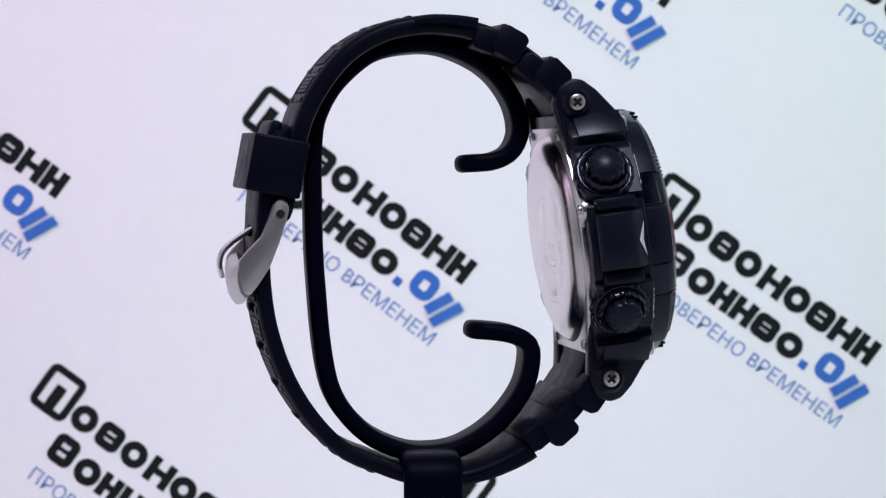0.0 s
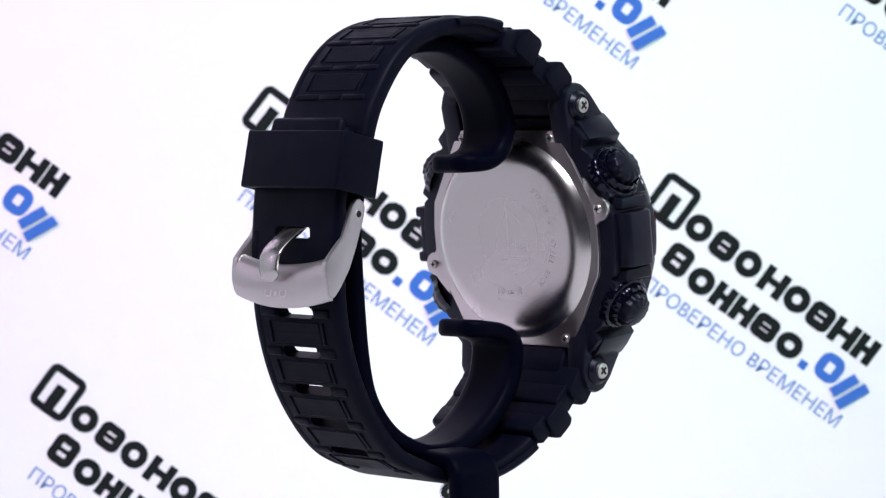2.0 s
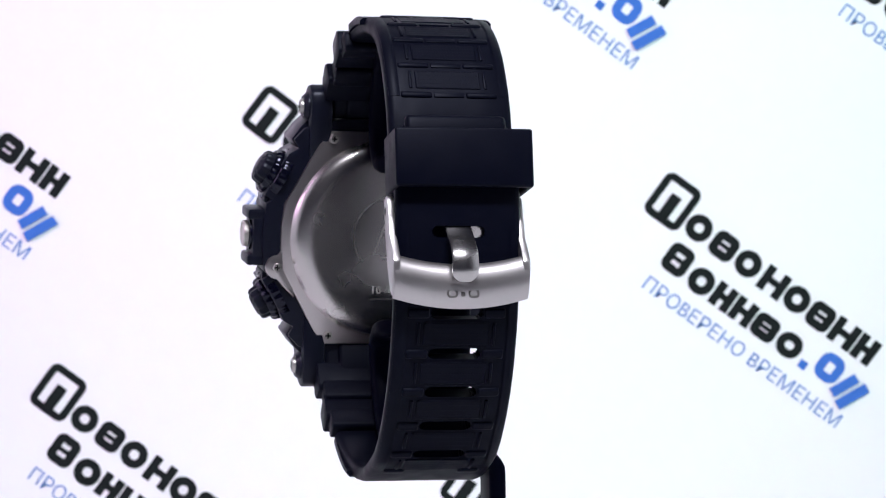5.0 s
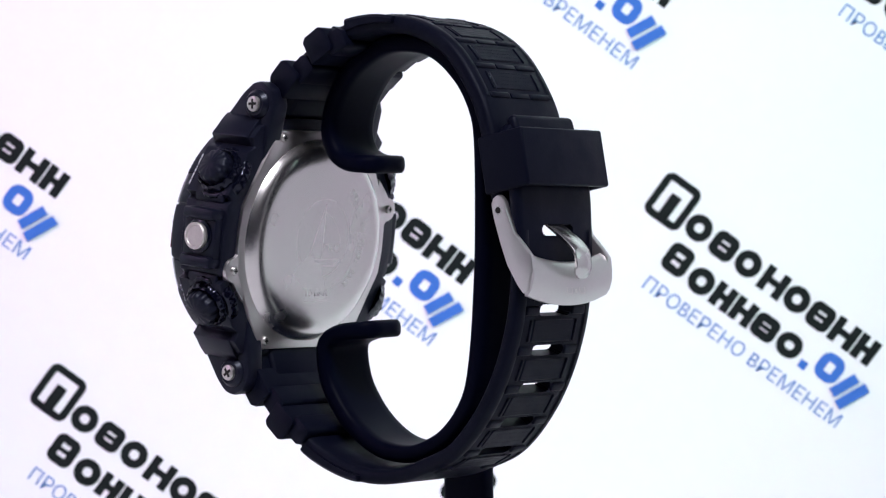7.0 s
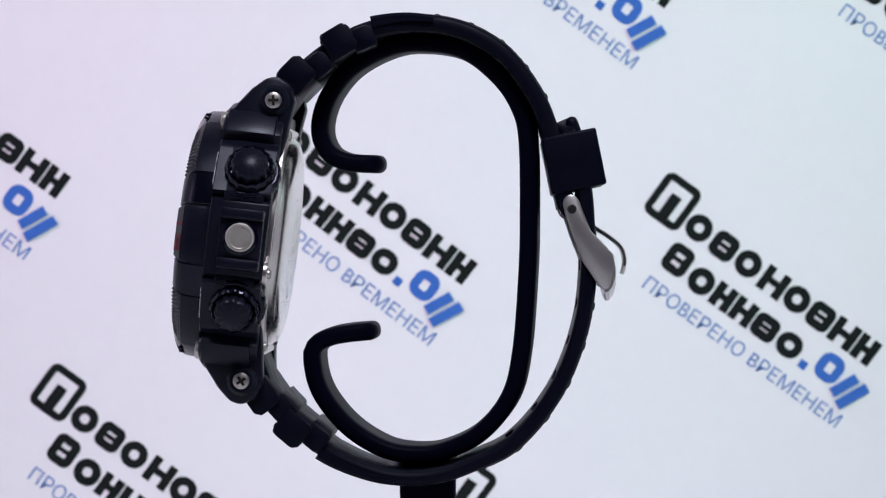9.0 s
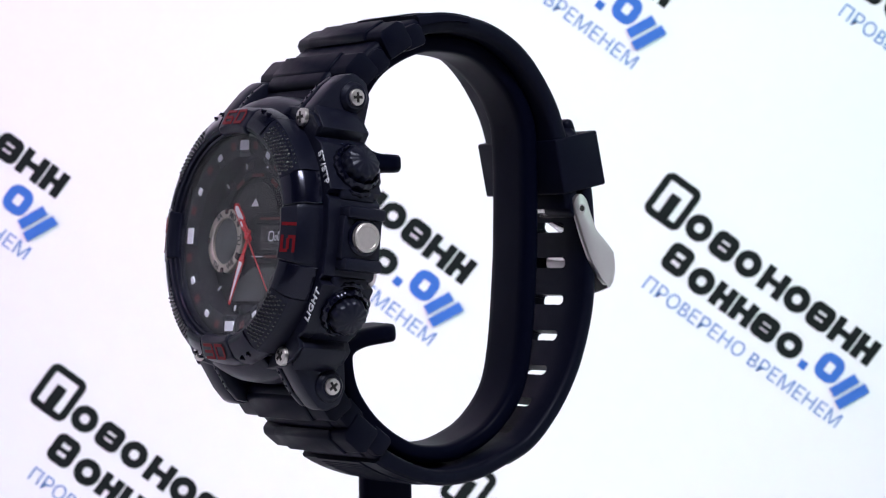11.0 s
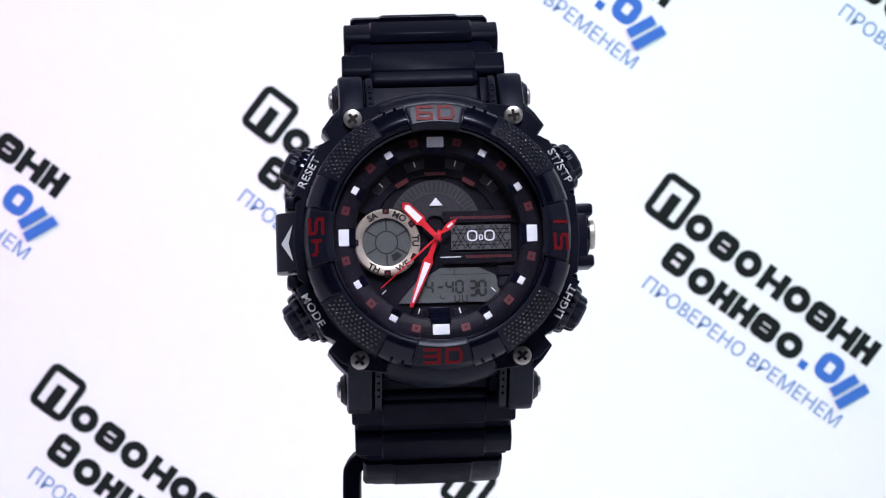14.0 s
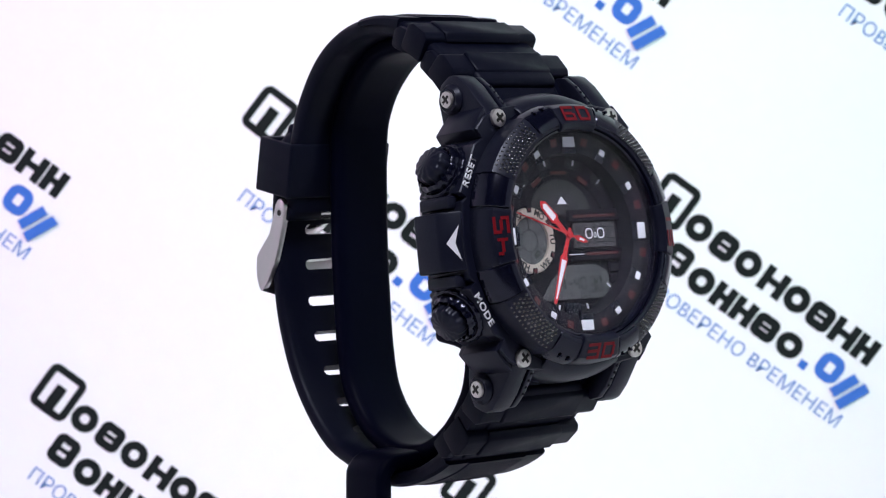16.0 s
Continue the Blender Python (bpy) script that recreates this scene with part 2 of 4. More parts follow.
def print_mark(at):
    mark = join(ring_block(-37, 38, -43, 44, 13.5, 0.42), moved(flat(-9, 11, -36, 13), T3(0, 0, 1)))
    rows = [block(k, m, -34, 14) for k, m in zip("obohobh", (66, 121, 174, 230, 281, 333, 385))] + [block("h", 432, -34, 14, 40)]
    rows += [block("b", 69, -105, -50), block("o", 125, -108, -60)] + [block(k, m, -106, -61, w) for k, m, w in (("h", 173, 40), ("h", 217, 42), ("b", 265, 48), ("o", 318, 48))]
    blue = join(flat(350, 365, -105, -90), ring_block(376, 424, -100, -48, 16.5, 0.8),
                moved(flat(-9, 9, -26, 26), T3(439, -84, 2) @ pose(0, 0, 0, 0, 0, -24)),
                moved(flat(-9, 9, -32, 30), T3(462, -91, 3) @ pose(0, 0, 0, 0, 0, -24)))
    up = T3(0, 0, 0.5)
    part("print_mark", moved(mark, up), INK_BLACK, backdrop, "black rounded square mark", at, 0)
    part("print_line", moved(join(*rows), up), INK_BLACK, backdrop, "two rows of bold black blocks", at, 0)
    part("print_accent", moved(blue, up), INK_BLUE, backdrop, "bold blue blocks", at, 0)
    motto = lettering("ПРОBЕРЕНО BРЕМЕНЕМ", 27, 0.0, 0.0)  # the Latin B fills more cleanly
    xs = [v.co.x for v in motto.verts] or [0, 1]
    moved(motto, T3(257.5, -142, 0.4) @ Matrix.Diagonal((425 / (max(xs) - min(xs)), 1, 1, 1)))
    part("print_motto", motto, INK_PALE, backdrop, "thin pale blue capital letters", at, 0)


PRINT = 0.1501
for px, py, slope in ((478, 204, 1.3), (1190, 357, 0), (-247, 59, 0), (102, 695, 0), (828, 862, 0), (834, -283, 0.9), (1537, -125, 0)):
    px, py = px - 784, 441 - py
    c, s = math.cos(radians(-0.45)), math.sin(radians(-0.45))
    x, z = 5.7 + PRINT * (px * c - py * s), LIFT * 1000 - 15.9 + PRINT * (px * s + py * c)
    print_mark(Matrix.Translation((x, 249.95, z)) @ pose(0, 0, 0, 90, 0, 0) @ pose(0, 0, 0, 0, 0, -36.5 - slope) @ Matrix.Scale(PRINT, 4))


# ---- the display stand ----
SPIN = Matrix.Translation((0, 0, LIFT))
stand = thing("watch_stand", "black satin plastic cuff stand with a side post, holding the watch", "watch stand", SPIN)
CUFF = Way([(-6.6, 4.4), (-10, 4.5), (-13.3, 4.9), (-16.2, 6.6), (-17.6, 10.4), (-16.3, 15.7), (-12.4, 20.8), (-6.4, 24.2), (-0.5, 25.3),
            (7.4, 24.0), (13.5, 19.4), (17.0, 14.2), (18.4, 8.2), (18.5, -6.5), (18.1, -16.2), (17.0, -28.3), (15.0, -36.0),
            (10.0, -42.1), (3.9, -45.2), (-1.1, -45.9), (-7.0, -44.9), (-13.3, -40.9), (-17.9, -35.0), (-19.3, -29.4),
            (-18.6, -26.8), (-15.8, -25.4), (-12, -24.8), (-7.9, -24.5)])


ASKEW = Matrix.Translation((0.8, 0.45, 0)) @ pose(0, 0, 0, 0, 0, -5.6)


def cuff_rows(s):
    e = min(s, CUFF.length - s)
    k = math.sqrt(max(0.0, 1 - (1 - min(e / 4.0, 1)) ** 2))
    r = math.sqrt(max(0.0, 1 - (1 - min(e / 1.5, 1)) ** 2))
    w, h = 5.8 * (0.2 + 0.8 * k), 1.58 * (0.06 + 0.94 * r)
    q = [(-1, 0.35), (-0.96, 0.7), (-0.84, 0.95), (-0.6, 1), (0, 1.0), (0.6, 1), (0.84, 0.95), (0.96, 0.7), (1, 0.35)]
    return [(x * w, -h * y, h * y) for x, y in q]


cuff_at = sorted({round(CUFF.length * k / 150, 3) for k in range(151)} | {round(e, 3) for k in range(8) for e in (0.03 * k * k, CUFF.length - 0.03 * k * k)})
part("cuff", band(CUFF, cuff_at, cuff_rows), STAND, stand, "", ASKEW, 60)
post = Way([(-2, -46.3), (-8, -46.6), (-11.2, -46.9), (-12.9, -48.4), (-13.2, -50.6), (-13.2, -62), (-13.2, -93)])
post_bm = band(post, [post.length * k / 70 for k in range(71)],
               lambda s: [(-6.0, -0.8, 0.8), (-5.7, -1.3, 1.3), (-4.9, -1.5, 1.5), (2.9, -1.5, 1.5), (3.7, -1.3, 1.3), (4.0, -0.8, 0.8)])
part("post", moved(post_bm, Matrix(((0, 1, 0, 0), (1, 0, 0, 0), (0, 0, 1, 0), (0, 0, 0, 1)))), STAND, stand, "", ASKEW, 60)
part("foot", box(-24, 12, -18, 18, -94.9, -92, 0.8), STAND, stand)

# ---- the wristwatch ----
watch = thing("wristwatch", "black sports wristwatch with red numerals, buckled round a stand", "wristwatch", SPIN)


def on_case(name, bm, mat, parent=watch, label="", at=Matrix(), smooth=35):
    return part(name, bm, mat, parent, label, CASE @ at, smooth)


def T(x, y, z):
    return Matrix.Translation((x, y, z))


def turned(a):
    return pose(0, 0, 0, 0, 0, a)


def mirrored(points):
    """Closes a first-quadrant outline to all four quadrants."""
    q = points
    return (q + [(x, -y) for x, y in reversed(q)] + [(-x, -y) for x, y in q] + [(-x, y) for x, y in reversed(q)])


# case body: solid core, a deck with the well of the dial, four lugs
core = mirrored([(9.0, 21.8), (13.2, 21.2), (16.0, 20.0), (17.9, 18.0), (16.9, 16.4), (18.8, 15.4), (23.0, 7.8), (21.7, 6.9), (22.7, 6.2), (23.2, 1.6)])


def reach(outline, angle):
    """How far an outline round the origin lies in that direction."""
    d = Vector((math.cos(angle), math.sin(angle)))
    best = 0.0
    for p, q in zip(outline, outline[1:] + outline[:1]):
        e = Vector(q) - Vector(p)
        det = d.x * -e.y + e.x * d.y
        if abs(det) > 1e-9:
            r, u = (p[0] * -e.y + e.x * p[1]) / det, (d.x * p[1] - d.y * p[0]) / det
            if r > 0 and -1e-6 <= u <= 1 + 1e-6:
                best = max(best, r)
    return best


def well(outline, hole, z0, z1, edge):
    """A plate of that outline with a round well through it."""
    corners = [math.atan2(y, x) for x, y in outline]
    angles = sorted(set([round(a, 4) for a in corners] + [round(-math.pi + 2 * math.pi * (k + 0.5) / 90, 4) for k in range(90)]))
    bm = bmesh.new()
    rings = []
    for a in angles:
        r = reach(outline, a)
        prof = [(hole, z0), (r, z0), (r, z1 - edge), (r - edge, z1), (hole, z1)]
        rings.append([bm.verts.new((q * math.cos(a), q * math.sin(a), z)) for q, z in prof])
    for k in range(len(rings)):
        p, q = rings[k], rings[(k + 1) % len(rings)]
        for i in range(5):
            j = (i + 1) % 5
            bm.faces.new((p[i], q[i], q[j], p[j]))
    return bm


body = on_case("case_body", join(prism(core, -12.6, -4.6, 0.3, 2), well(core, 17.1, -5.0, -2.6, 0.2)), PLASTIC, label="matt black resin case")
lug_side = [(13.5, -2.9), (19.5, -2.6), (21.2, -3.2), (25.6, -6.6), (27.6, -8.8), (28.0, -10.8), (26.8, -13.2), (24.0, -14.1),
            (20.5, -13.6), (13.5, -12.8)]
for a in (1, -1):
    for b in (1, -1):
        flip = Matrix(((0, 0, a, 0), (b, 0, 0, 0), (0, 1, 0, 0), (0, 0, 0, 1)))
        on_case("lug", moved(prism(lug_side, 11.0, 15.2, 0.7, 2), flip), PLASTIC, body)
        # raised lip along the inner edge of the lug, with small pins
        lip = prism([(18.0, -4.0), (18.4, -2.7), (21.0, -2.95), (25.4, -6.45), (27.3, -8.7), (27.5, -10.8), (25.0, -11.5), (20.0, -8.0)], 9.5, 10.75, 0.28, 2)
        on_case("lug_lip", moved(lip, flip), PLASTIC, body)
        for k in range(5):
            v = 21.2 + k * 1.05
            w = -2.95 - max(0, v - 21) * 0.795
            on_case("pin", moved(disc(0.24, w - 0.5, w + 0.2, 10, 0.08), T(a * 10.1, b * v, 0)), GLOSSY, body)
        # shoulder between the lug and the button housing
        sh = prism([(15.0, 15.8), (16.8, 16.2), (18.2, 18.0), (16.6, 20.2), (15.0, 21.8)], -11.5, -3.2, 0.25, 2)
        on_case("shoulder", moved(sh, Matrix.Diagonal((a, b, 1, 1))), PLASTIC, body)
        # horizontal step ribs on the flank
        on_case("flank_rib", moved(box(20.6, 22.9, 6.2, 8.0, -11.4, -4.6, 0.5), Matrix.Diagonal((a, b, 1, 1))), PLASTIC, body)


# crescent guards between the lugs
for a in (0, 180):
    guard = lathe([(20.6, -8.4), (20.6, -1.3), (21.9, -1.5), (23.2, -2.6), (24.0, -4.6), (24.2, -8.4)], 24, 67, 46)
    soften(guard, 0.3, 2, 40)
    on_case("crescent_guard", guard, PLASTIC, body, "", turned(a))


def screw(r, parent, at, name="screw", slots=True):
    """A cross-head screw, its head out along z."""
    head = on_case(name, lathe([(0, 0.36), (r * 0.80, 0.345), (r * 0.95, 0.22), (r, 0.0), (r, -0.7), (0, -0.7)], 24), SCREW, parent,
                   "bright steel cross-head screw", at)
    if slots:
        # A dark cross on top of the head paints the shade of its slot.
        a = join(box(-r * 0.62, r * 0.62, -r * 0.17, r * 0.17, 0.30, 0.375), box(-r * 0.17, r * 0.17, -r * 0.62, r * 0.62, 0.30, 0.38))
        on_case("slot", a, RECESS_DARK, head, "", at)
    return head


# screws on the face and the pins on the flanks of the lugs
for a, b, turn in ((1, 1, 8), (-1, 1, 38), (1, -1, 40), (-1, -1, 35)):
    screw(1.55, watch, T(13.1 * a, 19.6 * b, -2.2) @ turned(turn))
    boss = on_case("pin_boss", moved(lathe([(0, 1.3), (2.0, 1.3), (2.6, 0.6), (2.7, -1), (0, -1)], 28),
                                     T(14.85 * a, 23.85 * b, -10.5) @ pose(0, 0, 0, 0, 90 * a, 0)), PLASTIC, body)
    screw(1.42, watch, T(16.35 * a, 23.85 * b, -10.5) @ pose(0, 0, 0, 0, 90 * a, 0) @ turned(turn), "strap_screw")

# the seat of the steel back
SEAT = T(0, 0.1, 0.33) @ pose(0, 0, 0, 0, 0.1, 0)


def back_case(name, bm, mat, parent=watch, label="", at=Matrix(), smooth=35):
    return on_case(name, bm, mat, parent, label, SEAT @ at, smooth)


# steel back: flange with ears, pressed dish, rim
ear = [(0, 19.6), (11.6, 19.6), (12.6, 18.6), (17.6, 9.4)]
flange = mirrored(ear[1:] + [(19.4, 6.2), (19.9, 2.0)])
back = back_case("case_back", prism(flange, -13.6, -12.3, 0.25, 2), BRUSHED, label="brushed steel case back with engraved marks")
for u, v in ((-20.4, 5.6), (20.4, -5.4)):
    k = math.copysign(1, u)
    tab = [(k * (20.4 + 2.2 * math.cos(radians(a))) if abs(a) <= 90 else 0, v + 2.2 * math.sin(radians(a))) for a in range(-90, 91, 15)]
    tab = [(k * 17.2, v - 5.6)] + [(k * 19.4, v - 3.4)] + tab + [(k * 19.4, v + 3.4), (k * 17.2, v + 5.6)]
    back_case("ear", prism(tab, -13.56, -12.3, 0.2, 2), BRUSHED, back)
back_case("dish", lathe([(18.4, -12.4), (18.4, -13.5), (18.15, -13.75), (17.85, -14.15), (17.45, -14.6), (16.9, -15.0), (16.2, -15.3), (15.4, -15.5), (14.6, -15.58), (13.8, -15.6), (0.0, -15.6), (0, -12.4)], 96), DISH, back, smooth=50)
for u, v in ((-10.7, 18.2), (10.7, 18.2), (-10.7, -18.0), (10.7, -18.0), (-20.5, 5.7), (20.5, -5.4)):
    screw(0.82, back, SEAT @ T(u, v, -13.75) @ pose(0, 0, 0, 180, 0, 0), "back_screw")


def on_back(name, bm, x, y, turn=0.0, mat=ENGRAVED):
    return back_case(name, moved(bm, Matrix.Diagonal((1, 1, 0.25, 1))), mat, back, "", T(-x, y, -15.602) @ pose(0, 0, 0, 0, 180, 0) @ turned(turn), 0)


def thin_ring(r, w, steps=72, start=0, sweep=360):
    return lathe([(r, 0), (r + w, 0), (r + w, 0.03), (r, 0.03)], steps, start, sweep)


on_back("engraved_circle", thin_ring(7.0, 0.16), 0.2, 0.6)
on_back("engraved_arc", thin_ring(9.6, 0.12, 40, -70, 120), 0.2, 0.6)
on_back("engraved_sail", join(prism([(-3.6, -3.4), (0.0, 6.4), (0.3, 6.4), (-3.2, -3.4)], 0, 0.03), box(0, 0.3, -3.6, 6.2, 0, 0.03),
                              box(-4.6, 5.4, -3.8, -3.5, 0, 0.03), prism([(-3, -5), (3.8, -5), (5.2, -3.9), (4.6, -3.9), (3.4, -4.7), (-3, -4.7)], 0, 0.03),
                              moved(thin_ring(7.2, 0.14, 20, 10, 60), T(-2.2, -2.0, 0))), 0.2, 0.4)
on_back("engraved_blocks", join(moved(ring_block(0.7, 2.2, -0.8, 0.8, 0.3), T(0, 0, 0.03)), moved(ring_block(3.6, 5.1, -0.8, 0.8, 0.3), T(0, 0, 0.03)),
                                moved(flat(2.6, 3.2, -0.5, 0.1), T(0, 0, 0.03))), 0.0, -1.2)
on_back("engraved_depth", lettering("10 BAR", 1.5, 0.03, 0.01), 0.0, -9.2)
on_back("engraved_line", box(-3.4, 3.4, -0.08, 0.08, 0, 0.03), 0.0, -10.9)
for k, ch in enumerate("STAINLESS STEEL BACK"):
    a = 50 - k * 100 / 19
    if ch != " ":
        on_back("engraved_letter", lettering(ch, 1.15, 0.03, 0.01), 0.2 + 11.0 * math.cos(radians(a)), 0.6 + 11.0 * math.sin(radians(a)), a - 90)

def on_rim(name, bm, mat, parent=watch, label="", at=Matrix(), smooth=35):
    """On the raised bezel."""
    return on_case(name, bm, mat, parent, label, T(0, 0, 0.4) @ at, smooth)


# bezel: a ring in segments, four numeral blocks, knurled pads
on_case("inner_rim", lathe([(17.0, -4.4), (17.0, 1.9), (17.35, 2.1), (17.7, 1.9), (17.7, -4.4)], 96), GLOSSY, label="glossy black inner rim")
bezel = on_rim("bezel", lathe([(17.6, -3.0), (17.6, 2.1), (18.1, 2.3), (19.0, 2.1), (20.8, 1.1), (21.4, 0.1), (21.75, -3.0)], 120), PLASTIC,
                label="satin black resin bezel")


STROKES = {"6": "afgecd", "0": "abcdef", "3": "abgcd", "1": "bc", "5": "afgcd", "4": "fgbc"}


def numeral(text, width, height, t=0.52):
    """Squared figures of straight strokes with cut corners, centred."""
    w = (width - 0.7) / 2
    out = []
    for n, ch in enumerate(text):
        x0 = -width / 2 + n * (w + 0.7)
        x1, h = x0 + w, height / 2
        bars = {"a": (x0, x1 - (t * 0.6 if ch == "0" else 0), h - t, h), "d": (x0, x1 - (t * 0.6 if ch == "0" else 0), -h, -h + t), "g": (x0 + t, x1 - t, -t / 2, t / 2),
                "f": (x0, x0 + t, 0, h - t), "e": (x0, x0 + t, -h + t, 0), "b": (x1 - t, x1, 0, h - t), "c": (x1 - t, x1, -h + t, 0)}
        if ch in "34":
            bars["g"] = (x0 + t * (ch == "4"), x1 - t, -t / 2, t / 2)
        if ch == "1":
            bars["b"], bars["c"] = (x0 + w / 2, x0 + w / 2 + t, 0, h), (x0 + w / 2, x0 + w / 2 + t, -h, 0)
        out += [box(*bars[q], 0, 0.06) for q in STROKES[ch]]
    return join(*out)


def numeral_block(turn, text, height, text_turn):
    """A raised plate over the bezel with its red number."""
    seg = lathe([(16.9, 0.6), (16.9, 1.9), (17.6, 2.6), (18.15, 2.77), (18.3, 2.71), (20.9, 1.5), (21.4, 0.6), (21.75, -3.2), (21.0, -3.2), (20.3, 0.4)],
                14, 90 - 13.0, 26.0)
    soften(seg, 0.22, 2, 40)
    b = on_rim("numeral_plate", seg, PLASTIC, bezel, "black plate with a red number", turned(turn), 30)
    figure = numeral(text, 6.2, height)
    on_rim("numeral", figure, RED, b, "red number",
            turned(turn) @ T(0, 19.6, 2.13) @ pose(0, 0, 0, -25, 0, 0) @ turned(text_turn - turn), 0)


numeral_block(0, "60", 2.75, 0)
numeral_block(180, "30", 2.75, 0)
numeral_block(-90, "15", 2.8, 90 - 180)
numeral_block(90, "45", 2.8, 90)
for a in (1, -1):
    for b in (1, -1):
        # smooth shoulders either side of the knurled pad
        for a0, sw in ((13.6, 15.2), (61.2, 15.2)):
            g = lathe([(18.0, 2.1), (18.0, 2.4), (18.5, 2.52), (19.3, 2.3), (21.0, 1.3), (21.8, 0.0), (22.05, -3.0), (20, -3.0), (20, 1.0)], 6, a0, sw)
            soften(g, 0.15, 1, 40)
            on_rim("bezel_segment", moved(g, Matrix.Diagonal((a, b, 1, 1))), GLOSSY, bezel)
        pad = lathe([(18.2, 2.0), (18.2, 2.45), (20.9, 1.35), (21.7, 0.6), (21.95, -0.6), (22.0, -3.0), (20, -3.0)], 10, 29, 32)
        pad = on_rim("knurled_pad", moved(pad, Matrix.Diagonal((a, b, 1, 1))), PLASTIC, bezel, "black pad with small studs")
        studs = bmesh.new()
        for i in range(6):
            r = 18.5 + i * 0.56
            for k in range(12):
                th = radians(31.4 + (k + (i % 2) * 0.5) * 2.35)
                w = 2.45 - (r - 18.2) * 0.44 - 0.35 * (i == 5)
                x, y = r * math.cos(th), r * math.sin(th)
                base = [studs.verts.new((x + 0.30 * math.cos(q), y + 0.30 * math.sin(q), w - 0.05)) for q in (0, 1.047, 2.094, 3.142, 4.189, 5.236)]
                ring = [studs.verts.new((x + 0.17 * math.cos(q), y + 0.17 * math.sin(q), w + 0.26)) for q in (0, 1.047, 2.094, 3.142, 4.189, 5.236)]
                studs.faces.new(ring)
                for q in range(6):
                    studs.faces.new((base[q], base[(q + 1) % 6], ring[(q + 1) % 6], ring[q]))
        tagged(on_rim("studs", moved(studs, Matrix.Diagonal((a, b, 1, 1))), STUD, pad, smooth=179), kind="stuff")
    # small pins on the upper and lower edges of the bezel
    for k in range(2):
        for b in (1, -1):
            on_rim("pin", moved(disc(0.26, 0.2, 1.25, 12, 0.1), Matrix.Diagonal((1, b, 1, 1)) @ turned(a * (-17.5 - 5.0 * k)) @ T(0, 21.5, 0)), GLOSSY, bezel)

# buttons on the flanks, with their printed names
for a, b, name in ((1, 1, "ST/STP"), (1, -1, "LIGHT"), (-1, 1, "RESET"), (-1, -1, "MODE")):
    axis = pose(0, 0, 0, 0, 90, 0)
    spot = T(0, 0, -8.4) @ turned((29 if a > 0 else 151) * b) @ T(23.65 if a > 0 else 24.3, 0, 0) @ axis
    btn = on_case("push_button", lathe([(0, 1.1), (3.2, 1.1), (3.45, 1.5), (3.75, 1.6), (4.1, 1.2), (4.25, 0.5), (4.25, -1.0), (0, -1.0)], 144, 0, 360, 0.02, 16), GLOSSY,
                  watch, "round black ribbed push button", spot, 50)
    on_case("button_cap", lathe([(0, 3.55), (1.7, 3.5), (2.0, 3.25), (2.6, 3.2), (2.9, 2.9), (3.05, 2.3), (3.1, 0.8), (0, 0.8)], 120, 0, 360, 0.04, 12), PLASTIC, btn, "", spot, 50)
    on_case("button_collar", lathe([(4.0, 0.0), (4.3, 0.25), (4.8, 0.2), (5.1, -0.2), (5.2, -1.6), (4.0, -1.6)], 120, 0, 360, 0.016, 20), GLOSSY, btn, "", spot, 50)
    ang = {"ST/STP": -61, "LIGHT": 61, "RESET": 61, "MODE": -61}[name]
    spotx = {"ST/STP": (20.45, 11.15), "LIGHT": (20.5, -11.0), "RESET": (-20.45, 11.1), "MODE": (-20.35, -11.3)}[name]
    on_case("button_name", lettering(name, 1.32, 0.12, 0.02, 1.08, 1.12), WHITE, body, "white capital letters", T(spotx[0], spotx[1], -2.62) @ turned(ang), 0)

# crown side: steel pusher in a stepped guard; other side: block with a white arrow
guard = on_case("crown_guard", join(box(21.8, 25.8, -5.2, -3.2, -12, -4.8, 0.5), box(21.8, 25.8, 3.2, 5.2, -12, -4.8, 0.5),
                                    box(21.5, 24.8, -3.6, 3.6, -12, -4.6, 0.4)), PLASTIC, body)
crown = on_case("steel_pusher", moved(lathe([(0, 2.3), (1.75, 2.3), (1.85, 2.45), (2.2, 2.45), (2.4, 2.25), (2.45, 0.0), (0, 0.0)], 40), T(23.8, 0.3, -8.4) @ pose(0, 0, 0, 0, 90, 0)), PUSHER,
                label="round polished steel push button")
on_case("pusher_ring", moved(lathe([(2.5, 1.6), (3.0, 1.4), (3.1, -0.5), (2.5, -0.5)], 40), T(23.8, 0.3, -8.4) @ pose(0, 0, 0, 0, 90, 0)), GLOSSY, crown)
arrow = on_case("side_block", moved(prism([(-21.0, -2.9), (-22.9, -2.9), (-25.6, -5.1), (-26.0, -6.0), (-26.0, -11.0), (-25.2, -11.6), (-21.0, -11.6)], -4.8, 4.8, 0.35, 2),
                                    Matrix(((1, 0, 0, 0), (0, 0, 1, 0), (0, 1, 0, 0), (0, 0, 0, 1)))), PLASTIC, label="black side block with a white arrow")
facet = Matrix(((0.775, 0, -0.632, -24.26), (0, 1, 0, -0.3), (0.632, 0, 0.775, -3.99), (0, 0, 0, 1)))
on_case("white_arrow", moved(prism([(1.15, 2.9), (-1.15, 0.0), (1.15, -2.9), (0.3, 0.0)], 0.0, 0.08), facet), WHITE, arrow, "white arrow head", smooth=0)
for b in (1, -1):
    on_case("block_end", moved(box(-24.4, -21.4, 5.3, 7.4, -11.2, -4.2, 0.5, 2), Matrix.Diagonal((1, b, 1, 1))), PLASTIC, arrow)

# dial under the glass
dial = on_case("dial", disc(17.05, -4.4, -3.7, 72), DIAL, label="black dial with white markers and two grey displays")
